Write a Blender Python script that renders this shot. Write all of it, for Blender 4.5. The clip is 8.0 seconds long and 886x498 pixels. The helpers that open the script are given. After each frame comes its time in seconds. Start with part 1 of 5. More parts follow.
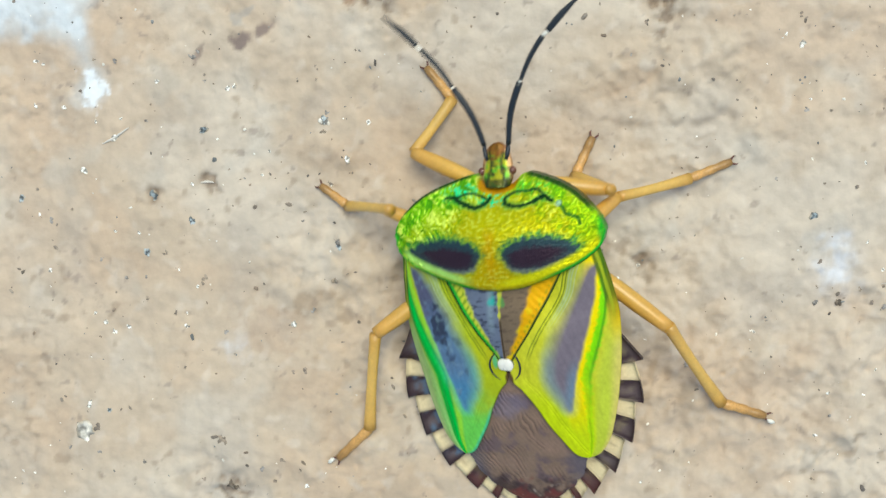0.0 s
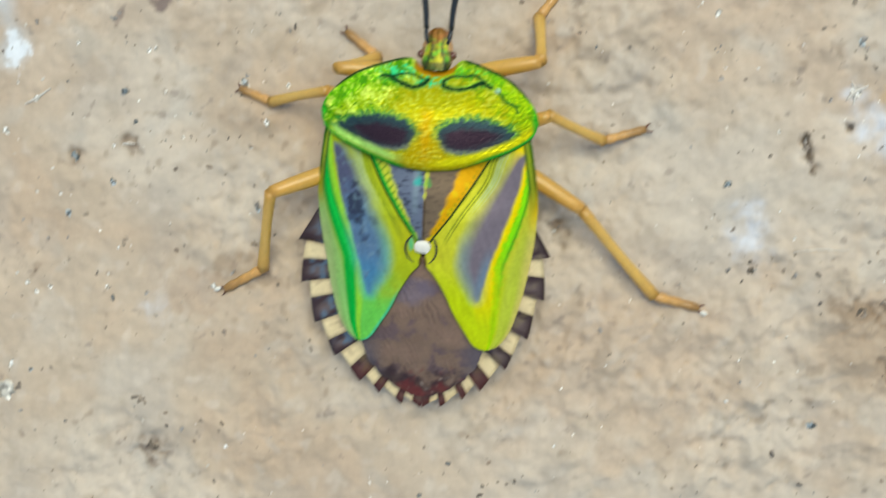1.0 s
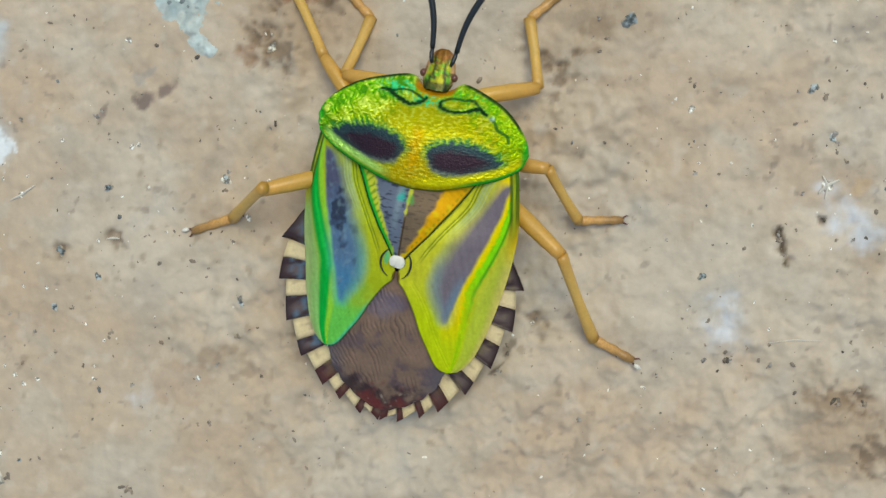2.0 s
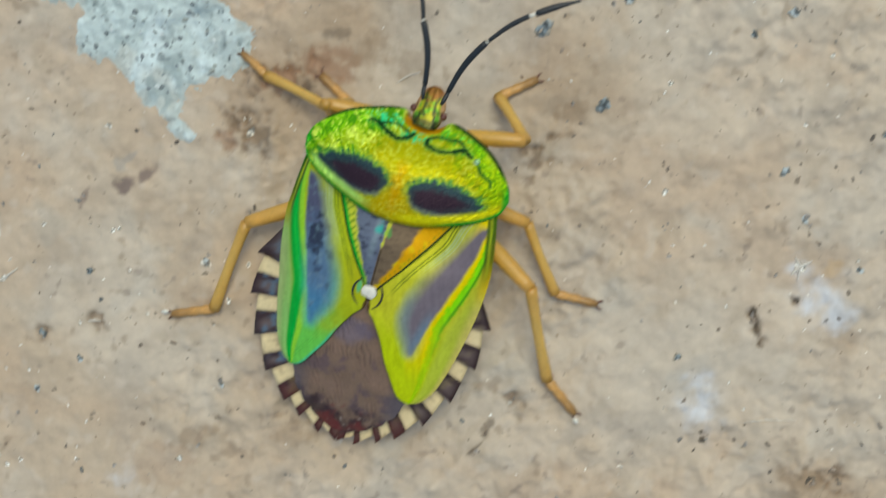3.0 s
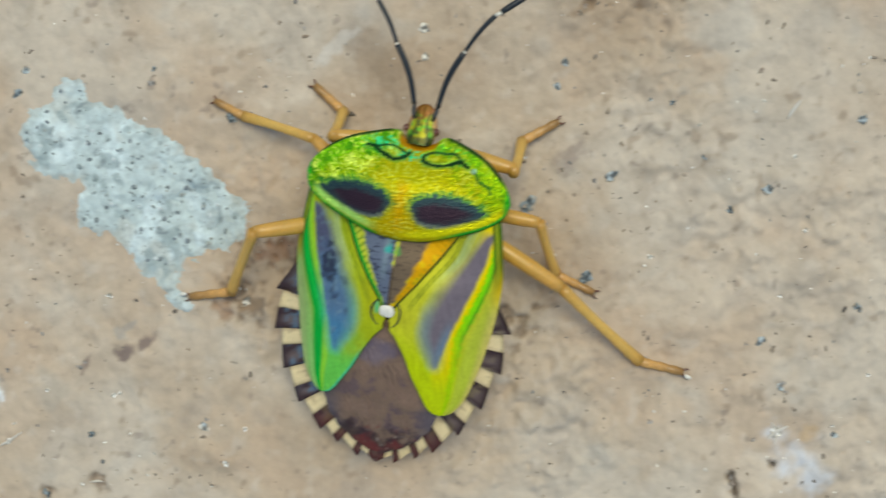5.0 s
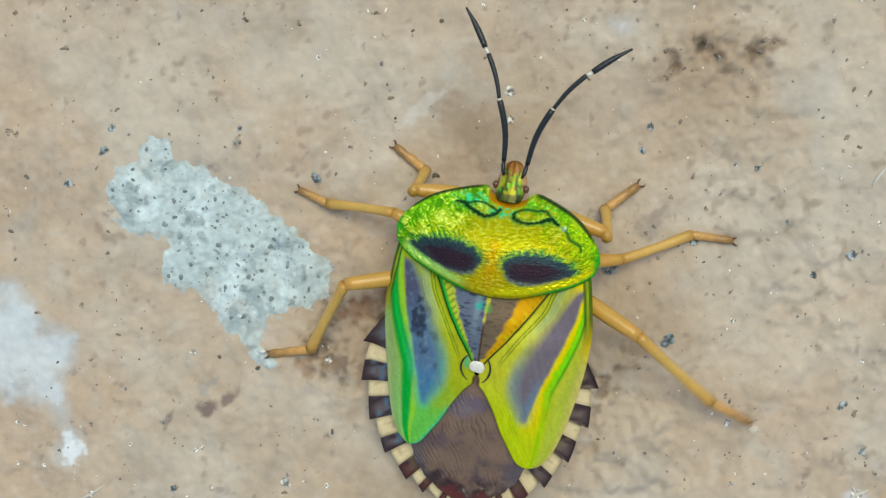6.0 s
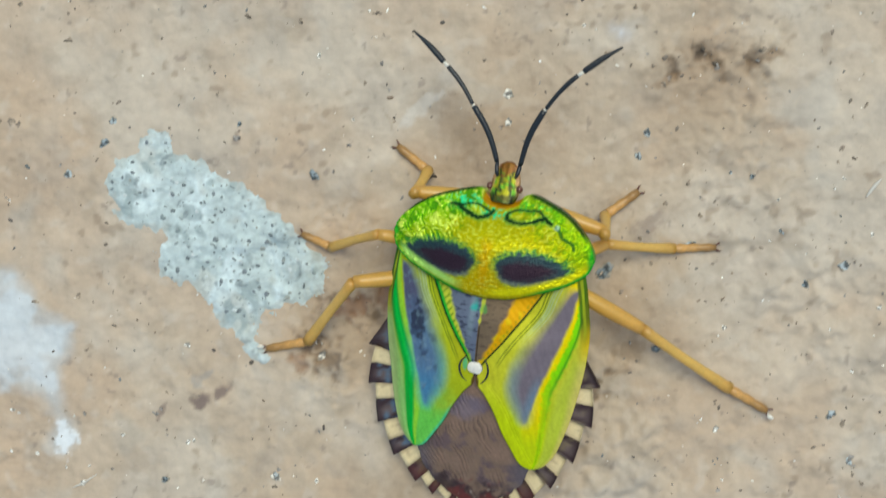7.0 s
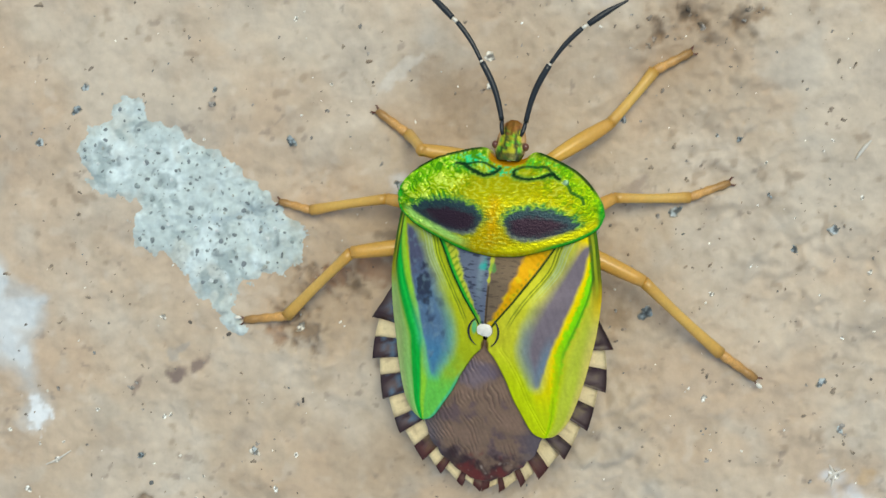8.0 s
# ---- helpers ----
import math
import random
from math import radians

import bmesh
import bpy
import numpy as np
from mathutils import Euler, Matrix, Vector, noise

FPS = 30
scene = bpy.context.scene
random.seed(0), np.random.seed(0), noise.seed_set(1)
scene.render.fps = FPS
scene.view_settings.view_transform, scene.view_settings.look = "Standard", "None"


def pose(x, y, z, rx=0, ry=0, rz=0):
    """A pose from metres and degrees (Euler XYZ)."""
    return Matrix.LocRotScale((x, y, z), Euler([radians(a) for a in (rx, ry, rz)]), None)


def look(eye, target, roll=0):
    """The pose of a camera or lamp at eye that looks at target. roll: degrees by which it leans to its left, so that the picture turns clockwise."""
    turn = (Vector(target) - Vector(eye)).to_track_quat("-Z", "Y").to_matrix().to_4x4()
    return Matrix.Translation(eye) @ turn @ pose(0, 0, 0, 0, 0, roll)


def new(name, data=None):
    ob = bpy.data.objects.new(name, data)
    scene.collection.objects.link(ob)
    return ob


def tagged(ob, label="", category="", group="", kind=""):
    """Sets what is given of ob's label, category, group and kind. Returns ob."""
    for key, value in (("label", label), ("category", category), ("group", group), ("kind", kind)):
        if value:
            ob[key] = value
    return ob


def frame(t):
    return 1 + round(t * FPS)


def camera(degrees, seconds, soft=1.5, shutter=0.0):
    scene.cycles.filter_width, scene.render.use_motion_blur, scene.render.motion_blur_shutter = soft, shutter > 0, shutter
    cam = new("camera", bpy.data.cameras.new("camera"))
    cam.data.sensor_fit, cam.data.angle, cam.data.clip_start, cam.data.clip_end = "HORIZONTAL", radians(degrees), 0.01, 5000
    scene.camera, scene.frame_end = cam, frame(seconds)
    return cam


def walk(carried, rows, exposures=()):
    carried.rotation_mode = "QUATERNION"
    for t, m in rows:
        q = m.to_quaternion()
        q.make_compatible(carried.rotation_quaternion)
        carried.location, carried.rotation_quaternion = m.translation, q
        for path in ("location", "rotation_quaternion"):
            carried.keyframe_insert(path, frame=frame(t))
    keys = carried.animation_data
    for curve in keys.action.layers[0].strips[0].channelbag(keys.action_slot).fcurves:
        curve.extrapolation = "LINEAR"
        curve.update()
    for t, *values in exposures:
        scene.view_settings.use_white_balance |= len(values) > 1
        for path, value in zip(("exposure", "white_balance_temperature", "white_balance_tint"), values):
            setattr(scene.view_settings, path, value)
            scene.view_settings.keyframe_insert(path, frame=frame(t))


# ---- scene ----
MM = 0.001
cam = camera(40, 8.0, soft=1.4, shutter=0.4)

CAMERA_ROWS = [  # seconds, millimetres, degrees
    (0.0, -5.72, -8.35, 48.70, -3.88, 5.02, 0.10),
    (0.1, -5.69, -8.15, 48.78, -4.07, 5.02, 0.16),
    (0.2, -5.44, -7.83, 48.87, -4.18, 5.02, 0.23),
    (0.3, -4.44, -8.13, 48.95, -4.24, 5.01, 0.30),
    (0.4, -3.69, -8.65, 49.03, -4.26, 5.01, 0.38),
    (0.5, -3.74, -8.42, 49.11, -4.24, 5.01, 0.45),
    (0.6, -3.86, -8.34, 49.06, -4.35, 4.99, 0.53),
    (0.7, -3.31, -8.76, 49.01, -4.43, 4.95, 0.61),
    (0.8, -2.98, -8.81, 48.96, -4.51, 4.91, 0.69),
    (0.9, -2.89, -9.34, 48.90, -4.59, 4.84, 0.77),
    (1.0, -2.66, -8.99, 48.85, -4.69, 4.74, 0.85),
    (1.1, -2.03, -7.04, 49.05, -4.81, 4.76, 0.82),
    (1.2, -1.98, -6.33, 49.25, -4.98, 4.74, 0.79),
    (2.3, -1.76, -4.50, 49.21, -4.86, 4.62, 0.13),
    (2.4, -1.37, -4.24, 49.21, -4.85, 4.60, 0.12),
    (2.5, -0.84, -3.94, 49.20, -4.90, 4.50, 0.11),
    (2.6, -0.16, -4.21, 49.25, -4.74, 4.64, 0.06),
    (2.7, -0.22, -4.17, 49.29, -4.63, 4.72, 0.02),
    (2.8, -0.92, -3.18, 49.34, -4.54, 4.74, -0.03),
    (2.9, -1.15, -3.14, 49.38, -4.46, 4.72, -0.08),
    (3.0, -0.91, -2.13, 49.43, -4.37, 4.65, -0.12),
    (3.1, 0.03, -1.72, 49.54, -4.38, 4.70, -0.13),
    (3.2, 0.78, -1.07, 49.65, -4.38, 4.71, -0.14),
    (3.3, 0.12, -0.48, 49.75, -4.35, 4.66, -0.15),
    (3.4, -0.42, -0.15, 49.86, -4.29, 4.56, -0.16),
    (3.5, -0.00, -0.00, 49.97, -4.20, 4.37, -0.16),
    (3.6, 0.52, 0.73, 50.01, -4.31, 4.51, -0.17),
    (3.7, 0.88, 1.13, 50.04, -4.40, 4.56, -0.17),
    (3.8, 1.10, 1.27, 50.08, -4.46, 4.53, -0.17),
    (3.9, 0.74, 1.90, 50.11, -4.51, 4.41, -0.16),
    (4.0, 0.34, 2.49, 50.15, -4.56, 4.20, -0.16),
    (4.1, -0.08, 2.52, 50.19, -4.57, 4.46, -0.21),
    (4.2, 0.64, 2.75, 50.24, -4.58, 4.62, -0.26),
    (4.3, 1.41, 3.73, 50.28, -4.60, 4.71, -0.31),
    (4.4, 1.05, 2.72, 50.33, -4.64, 4.76, -0.36),
    (4.5, 0.98, 3.65, 50.37, -4.70, 4.76, -0.41),
    (4.6, 1.28, 3.72, 50.46, -4.57, 4.78, -0.44),
    (4.7, 1.48, 3.62, 50.55, -4.44, 4.77, -0.48),
    (4.8, 1.14, 3.80, 50.63, -4.31, 4.72, -0.52),
    (4.9, 0.53, 5.17, 50.72, -4.13, 4.62, -0.55),
    (5.0, -0.42, 4.51, 50.81, -3.88, 4.46, -0.58),
    (5.1, -1.74, 5.33, 50.82, -3.92, 4.68, -0.69),
    (5.2, -2.64, 5.82, 50.83, -3.84, 4.84, -0.79),
    (6.3, -3.54, 7.70, 51.29, -4.38, 4.96, 0.39),
    (6.4, -3.36, 7.12, 51.30, -4.24, 5.06, 0.61),
    (6.5, -3.20, 7.33, 51.30, -4.07, 5.17, 0.84),
    (6.6, -2.98, 7.63, 51.34, -4.17, 5.15, 0.93),
    (6.7, -2.99, 7.17, 51.38, -4.22, 5.15, 1.02),
    (6.8, -3.18, 7.75, 51.42, -4.23, 5.17, 1.12),
    (6.9, -2.97, 8.07, 51.46, -4.21, 5.21, 1.22),
    (7.0, -3.04, 7.53, 51.50, -4.14, 5.28, 1.32),
    (7.1, -3.39, 6.99, 51.26, -4.22, 5.22, 1.34),
    (7.2, -4.07, 6.20, 51.02, -4.26, 5.19, 1.36),
    (7.3, -3.74, 5.50, 50.78, -4.26, 5.19, 1.38),
    (7.4, -3.60, 5.75, 50.54, -4.24, 5.20, 1.40),
    (7.5, -3.71, 5.11, 50.30, -4.17, 5.25, 1.42),
    (7.6, -4.13, 5.15, 50.32, -4.23, 5.16, 1.34),
    (7.7, -4.05, 5.50, 50.33, -4.25, 5.10, 1.25),
    (7.8, -3.08, 5.91, 50.35, -4.24, 5.04, 1.17),
    (7.9, -2.75, 5.89, 50.37, -4.19, 4.98, 1.09),
    (8.0, -2.63, 6.02, 50.39, -4.09, 4.91, 1.01),
]
BUG_ROWS = [  # seconds, millimetres, and degrees
    (0.0, -6.77, -15.32, -0.00, 7.6, -16.1, 3.2),
    (0.5, -6.61, -13.62, 0.04, 0.6, -9.5, -4.9),
    (1.0, -7.04, -12.48, -0.17, 3.9, -1.4, -2.9),
    (1.2, -7.28, -11.77, 0.03, 1.5, -2.0, -2.6),
    (2.3, -6.99, -8.49, -0.03, 3.7, -5.2, -15.1),
    (2.5, -7.13, -8.00, -0.27, 4.1, -3.9, -16.5),
    (3.0, -7.25, -7.11, -0.20, 3.9, -3.9, -17.8),
    (3.5, -6.95, -6.80, -0.19, 5.1, -5.8, -13.4),
    (4.0, -7.25, -4.52, 0.05, 1.8, -11.2, -13.0),
    (4.5, -6.41, -3.07, 0.07, 1.7, -14.0, -14.2),
    (4.7, -6.00, -1.66, 0.16, 3.5, -9.8, -13.5),
    (5.0, -6.08, -0.88, 0.02, 3.8, -5.7, -10.5),
    (5.2, -6.22, -0.60, -0.03, 3.8, -5.9, -11.8),
    (6.3, -5.68, -0.49, 0.00, 3.7, -5.8, -9.3),
    (6.5, -5.47, -0.59, 0.01, 4.3, -6.7, -9.2),
    (7.0, -5.56, -0.48, 0.18, 4.3, -10.8, -6.8),
    (7.5, -5.48, -0.67, 0.06, 5.3, -12.8, -6.0),
    (8.0, -4.52, -0.40, 0.30, -0.6, -10.0, -4.7),
]
JOINTS_FRONT_LEFT = [  # seconds, knee on the body, heading of the foot towards its joint
    (0.0, -3.84, 7.73, 310), (0.5, -3.77, 6.35, 319), (1.0, -3.85, 6.27, 322), (2.5, -4.01, 6.37, 309),
    (3.0, -3.98, 6.07, 316), (3.5, -4.13, 5.87, 299), (4.0, -3.65, 7.95, 303), (4.5, -3.76, 6.94, 313),
    (4.7, -3.93, 6.39, 320), (5.0, -3.64, 6.15, 318), (5.2, -3.95, 6.08, 320), (6.5, -3.95, 6.23, 323),
    (7.0, -3.85, 6.23, 323), (7.5, -3.74, 6.38, 326), (8.0, -3.63, 6.54, 325),
]
JOINTS_FRONT_RIGHT = [  # seconds, knee on the body, heading of the foot towards its joint
    (0.0, 3.54, 5.94, 246), (0.5, 3.07, 8.82, 244), (1.0, 3.84, 6.98, 233), (2.5, 3.66, 7.02, 212),
    (3.0, 3.73, 7.03, 204), (3.5, 3.85, 6.85, 202), (4.0, 3.80, 5.79, 185), (4.5, 3.51, 7.81, 235),
    (4.7, 3.78, 6.90, 221), (5.0, 3.68, 6.06, 208), (5.2, 3.56, 6.18, 204), (6.5, 4.09, 5.51, 223),
    (7.0, 3.89, 5.76, 217), (7.5, 3.32, 5.85, 219), (8.0, 3.52, 8.12, 208),
]
JOINTS_MIDDLE_LEFT = [  # seconds, knee on the body, heading of the foot towards its joint
    (0.5, -4.85, 5.61, 325), (1.0, -4.17, 5.40, 338), (2.5, -4.16, 6.10, 320), (3.0, -4.05, 5.93, 318),
    (3.5, -4.44, 5.69, 320), (4.0, -4.62, 4.95, 330), (4.5, -4.71, 4.52, 339), (4.7, -5.25, 3.32, 354),
    (5.0, -4.28, 5.82, 332), (7.0, -5.10, 4.31, 339), (7.5, -5.17, 4.30, 349), (8.0, -4.67, 4.50, 347),
]
JOINTS_MIDDLE_RIGHT = [  # seconds, knee on the body, heading of the foot towards its joint
    (0.0, 3.95, 5.60, 202), (0.5, 3.85, 5.38, 207), (1.0, 4.36, 4.97, 196), (2.5, 4.79, 4.05, 173),
    (3.0, 4.66, 4.15, 165), (3.5, 3.81, 6.06, 190), (4.0, 3.88, 5.47, 181), (4.5, 3.51, 5.07, 168),
    (4.7, 4.61, 4.81, 163), (5.0, 5.04, 4.15, 153), (5.2, 4.98, 4.19, 162), (7.0, 4.09, 5.21, 183),
    (7.5, 3.73, 5.24, 197), (8.0, 4.14, 5.39, 201),
]
JOINTS_HIND_LEFT = [  # seconds, knee on the body, heading of the foot towards its joint
    (0.0, -5.65, 0.99, 45), (0.5, -4.49, -2.24, 44), (1.0, -6.10, 1.38, 29), (2.5, -5.89, 1.29, 12),
    (3.0, -5.92, 0.62, 8), (3.5, -5.94, 0.96, 19), (4.0, -6.11, 2.11, 13), (4.5, -5.78, 0.99, 1),
    (4.7, -6.00, 2.45, 7), (5.0, -6.06, 1.83, 7), (5.2, -6.03, 1.75, 4), (6.5, -6.13, 1.99, 10),
    (7.0, -5.87, 2.21, 13), (7.5, -6.05, 2.26, 14), (8.0, -6.15, 2.13, 8),
]
JOINTS_HIND_RIGHT = [  # seconds, knee on the body, heading of the foot towards its joint
    (0.0, 5.62, 0.61, 163), (0.5, 5.75, 0.49, 163), (1.0, 5.79, 1.50, 165), (2.5, 5.83, 1.15, 144),
    (3.0, 5.67, 1.72, 128), (3.5, 5.56, 1.12, 127), (4.0, 5.20, -0.31, 116), (4.7, 5.70, 1.16, 135),
    (5.0, 6.14, 1.84, 165), (5.2, 5.89, 1.41, 142), (6.5, 5.81, 2.38, 157), (7.0, 5.93, 2.05, 150),
    (7.5, 5.83, 2.09, 152), (8.0, 5.59, 2.26, 145),
]
FEELER_LEFT = [  # seconds, heading of each length of the antenna on the body
    (0.0, 112, 126, 137), (0.2, 105, 112, 122), (0.5, 109, 119, 128), (1.0, 102, 113, 121),
    (2.5, 105, 116, 124), (3.0, 107, 115, 124), (3.5, 118, 135, 144), (4.0, 104, 118, 128),
    (4.5, 108, 120, 129), (4.7, 110, 121, 129), (5.0, 114, 123, 132), (5.2, 97, 109, 117),
    (6.5, 111, 122, 136), (7.0, 119, 131, 143), (7.5, 111, 123, 134), (8.0, 114, 128, 143),
]
FEELER_RIGHT = [  # seconds, heading of each length of the antenna on the body
    (0.0, 72, 57, 41), (0.2, 70, 51, 40), (0.5, 71, 55, 43), (1.0, 78, 67, 58),
    (2.5, 70, 57, 49), (3.0, 68, 48, 33), (3.5, 70, 50, 35), (4.0, 71, 49, 32),
    (4.3, 70, 53, 34), (4.5, 76, 62, 45), (4.7, 75, 58, 36), (5.0, 72, 58, 38),
    (5.2, 75, 59, 42), (6.5, 73, 52, 38), (7.0, 72, 53, 39), (7.5, 74, 51, 32),
    (8.0, 72, 53, 36),
]


def at(row):
    """A pose from a row of millimetres and degrees."""
    x, y, z, rx, ry, rz = row
    return pose(x * MM, y * MM, z * MM, rx, ry, rz)


EXPOSURE = [(0, 0.66, 6630), (0.7, 0.64, 6630), (1, 0.49, 6750), (1.6, 0.30, 6810), (2.5, 0.19, 6810), (3.5, 0.18, 6810),
            (5, 0.22, 6810), (6.3, 0.30, 6750), (7, 0.32, 6700), (7.5, 0.42, 6700), (8, 0.37, 6850)]
walk(cam, [(row[0], at(row[1:])) for row in CAMERA_ROWS], [(t, stops, kelvin, -2) for t, stops, kelvin in EXPOSURE])


# ---- light: open shade under a bright sky, the sun veiled, high ahead and a little to the right ----
SUN_HEIGHT, SUN_HEADING = 69, 22
world = bpy.data.worlds.new("sky")
scene.world = world
world.use_nodes = True
wn, wl = world.node_tree.nodes, world.node_tree.links
sky = wn.new("ShaderNodeTexSky")
sky.sky_type, sky.sun_disc = "NISHITA", False
sky.sun_elevation, sky.sun_rotation = radians(SUN_HEIGHT), radians(SUN_HEADING)
wl.new(sky.outputs["Color"], wn["Background"].inputs["Color"])
wn["Background"].inputs["Strength"].default_value = 0.12
sun = new("sun", bpy.data.lights.new("sun", "SUN"))
sun.data.energy, sun.data.angle, sun.data.color = 1.75, radians(32), (1.0, 0.92, 0.78)
h, e = radians(SUN_HEADING), radians(SUN_HEIGHT)
sun.matrix_world = look((math.sin(h) * math.cos(e), math.cos(h) * math.cos(e), math.sin(e)), (0, 0, 0))


# ---- materials ----
def material(name, base=(0.5, 0.5, 0.5), rough=0.5, metal=0.0, painted=False, grain=0.12, scale=900.0,
             bump=0.15, bump_scale=2500.0, coat=0.0, stretch=(1, 1, 1), gloss=0.5, depth=0.00006):
    """A procedural surface: its colour (or the mesh's own colours), varied at two scales, with fine relief."""
    m = bpy.data.materials.new(name)
    m.use_nodes = True
    n, l = m.node_tree.nodes, m.node_tree.links
    b = n["Principled BSDF"]
    b.inputs["Roughness"].default_value, b.inputs["Metallic"].default_value = rough, metal
    b.inputs["Coat Weight"].default_value, b.inputs["Coat Roughness"].default_value = coat, 0.25
    b.inputs["Specular IOR Level"].default_value = gloss
    where = n.new("ShaderNodeTexCoord")
    space = n.new("ShaderNodeMapping")
    space.inputs["Scale"].default_value = stretch
    l.new(where.outputs["Object"], space.inputs["Vector"])

    def noise_at(size, detail):
        t = n.new("ShaderNodeTexNoise")
        t.inputs["Scale"].default_value, t.inputs["Detail"].default_value = size, detail
        l.new(space.outputs["Vector"], t.inputs["Vector"])
        return t

    coarse, fine = noise_at(scale, 3), noise_at(scale * 6, 4)
    total = n.new("ShaderNodeMath")
    total.operation = "ADD"
    l.new(coarse.outputs["Fac"], total.inputs[0])
    l.new(fine.outputs["Fac"], total.inputs[1])
    gain = n.new("ShaderNodeMapRange")
    gain.inputs["From Min"].default_value, gain.inputs["From Max"].default_value = 0.6, 1.4
    gain.inputs["To Min"].default_value, gain.inputs["To Max"].default_value = 1 - grain, 1 + grain
    l.new(total.outputs[0], gain.inputs["Value"])
    mul = n.new("ShaderNodeVectorMath")
    mul.operation = "SCALE"
    l.new(gain.outputs["Result"], mul.inputs["Scale"])
    if painted:
        col = n.new("ShaderNodeAttribute")
        col.attribute_name = "tint"
        l.new(col.outputs["Color"], mul.inputs[0])
    else:
        mul.inputs[0].default_value = base
    l.new(mul.outputs["Vector"], b.inputs["Base Color"])
    relief = noise_at(bump_scale, 5)
    bm = n.new("ShaderNodeBump")
    bm.inputs["Strength"].default_value, bm.inputs["Distance"].default_value = bump, depth
    l.new(relief.outputs["Fac"], bm.inputs["Height"])
    l.new(bm.outputs["Normal"], b.inputs["Normal"])
    return m


PLASTER = material("plaster", painted=True, rough=0.8, grain=0.12, scale=420, bump=0.4, bump_scale=1600, depth=0.0002)
MORTAR = material("mortar", painted=True, rough=0.9, grain=0.12, scale=700, bump=0.6, bump_scale=2200, depth=0.0002)
GRIT = material("grit", painted=True, rough=0.7, grain=0.25, scale=1500, bump=0.4)
CUTICLE = material("cuticle", painted=True, rough=0.36, metal=0.45, gloss=0.1, grain=0.16, scale=2500, bump=0.5, bump_scale=14000, depth=0.00006)
WING = material("wing", painted=True, rough=0.55, metal=0.2, gloss=0.1, grain=0.09, scale=1800, bump=0.25, bump_scale=9000, depth=0.00003)
MEMBRANE = material("membrane", painted=True, rough=0.4, metal=0.1, gloss=0.3, grain=0.14, scale=1200, bump=0.3, bump_scale=3000)
PLATE = material("plate", painted=True, rough=0.42, gloss=0.25, grain=0.12, scale=1800, bump=0.25, bump_scale=4000)
SHANK = material("shank", painted=True, rough=0.4, grain=0.12, coat=0.25, scale=1400, bump=0.12, bump_scale=6000)
SHANK.node_tree.nodes["Principled BSDF"].inputs["Transmission Weight"].default_value = 0.3
TOE = material("toe", painted=True, rough=0.35, grain=0.3, scale=1800, bump=0.2, bump_scale=6000)
BLACK = material("black_horn", (0.012, 0.016, 0.022), 0.4, grain=0.2, bump=0.3, bump_scale=8000)
PALE = material("pale_joint", (0.75, 0.72, 0.64), 0.4)
EYE = material("eye", (0.12, 0.04, 0.025), 0.3, coat=0.2)
FIBRE = material("fibre", (0.62, 0.58, 0.52), 0.6)
HEAD = material("head_cuticle", painted=True, rough=0.38, metal=0.3, gloss=0.3, grain=0.2, scale=3000, bump=0.4, bump_scale=7000)
UNDER = material("underside", (0.06, 0.035, 0.03), 0.5, grain=0.2)

# ---- making meshes ----
def smooth(points, n):
    """A smooth open line through points, n steps to a span."""
    p = [Vector((*q, 0)[:3]) for q in points]
    p = [p[0] * 2 - p[1], *p, p[-1] * 2 - p[-2]]
    out = []
    for a, b, c, d in zip(p, p[1:], p[2:], p[3:]):
        for i in range(n):
            t = i / n
            out.append(0.5 * (2 * b + (c - a) * t + (2 * a - 5 * b + 4 * c - d) * t * t + (3 * b - a - 3 * c + d) * t ** 3))
    out.append(p[-2])
    return np.array([tuple(q) for q in out])


def along(points, at_values, axis=1, n=8):
    """The other coordinate of a smooth line at given values of one axis."""
    q = smooth(points, n)
    order = np.argsort(q[:, axis])
    return np.interp(at_values, q[order, axis], q[order, 1 - axis])


def raw(name, verts, faces, mat, parent=None, tint=None, smooth_faces=True):
    """A mesh object from vertices in millimetres."""
    me = bpy.data.meshes.new(name)
    me.from_pydata((np.asarray(verts) * MM).tolist(), [], faces)
    me.polygons.foreach_set("use_smooth", [smooth_faces] * len(me.polygons))
    if tint is not None:
        a = me.color_attributes.new("tint", "FLOAT_COLOR", "POINT")
        a.data.foreach_set("color", np.c_[tint, np.ones(len(tint))].astype(np.float32).ravel())
    me.materials.append(mat)
    me.update()
    ob = new(name, me)
    ob.parent = parent
    return ob


def shell(name, X, Y, Z, thick, mat, parent=None, colour=None):
    """A curved plate over a grid of points, with an underside and closed edges."""
    nu, nv = X.shape
    top = np.stack([X, Y, Z], -1).reshape(-1, 3)
    low = top - [0, 0, thick]
    low[:, :2] = low[:, :2] * 0.985 + top[:, :2].mean(0) * 0.015
    k = nu * nv
    idx = np.arange(k).reshape(nu, nv)
    q = np.stack([idx[:-1, :-1], idx[1:, :-1], idx[1:, 1:], idx[:-1, 1:]], -1).reshape(-1, 4)
    a = top[q[len(q) // 2]]
    if np.cross(a[1] - a[0], a[2] - a[0])[2] < 0:
        q = q[:, ::-1]
    rim = np.concatenate([idx[0, :], idx[1:, -1], idx[-1, -2::-1], idx[-2:0:-1, 0]])
    side = np.stack([rim, np.roll(rim, -1), np.roll(rim, -1) + k, rim + k], -1)
    faces = q.tolist() + (q[:, ::-1] + k).tolist() + side.tolist()
    tint = None
    if colour is not None:
        c = colour(X.ravel(), Y.ravel())
        tint = np.r_[c, c]
    return raw(name, np.r_[top, low], faces, mat, parent, tint)


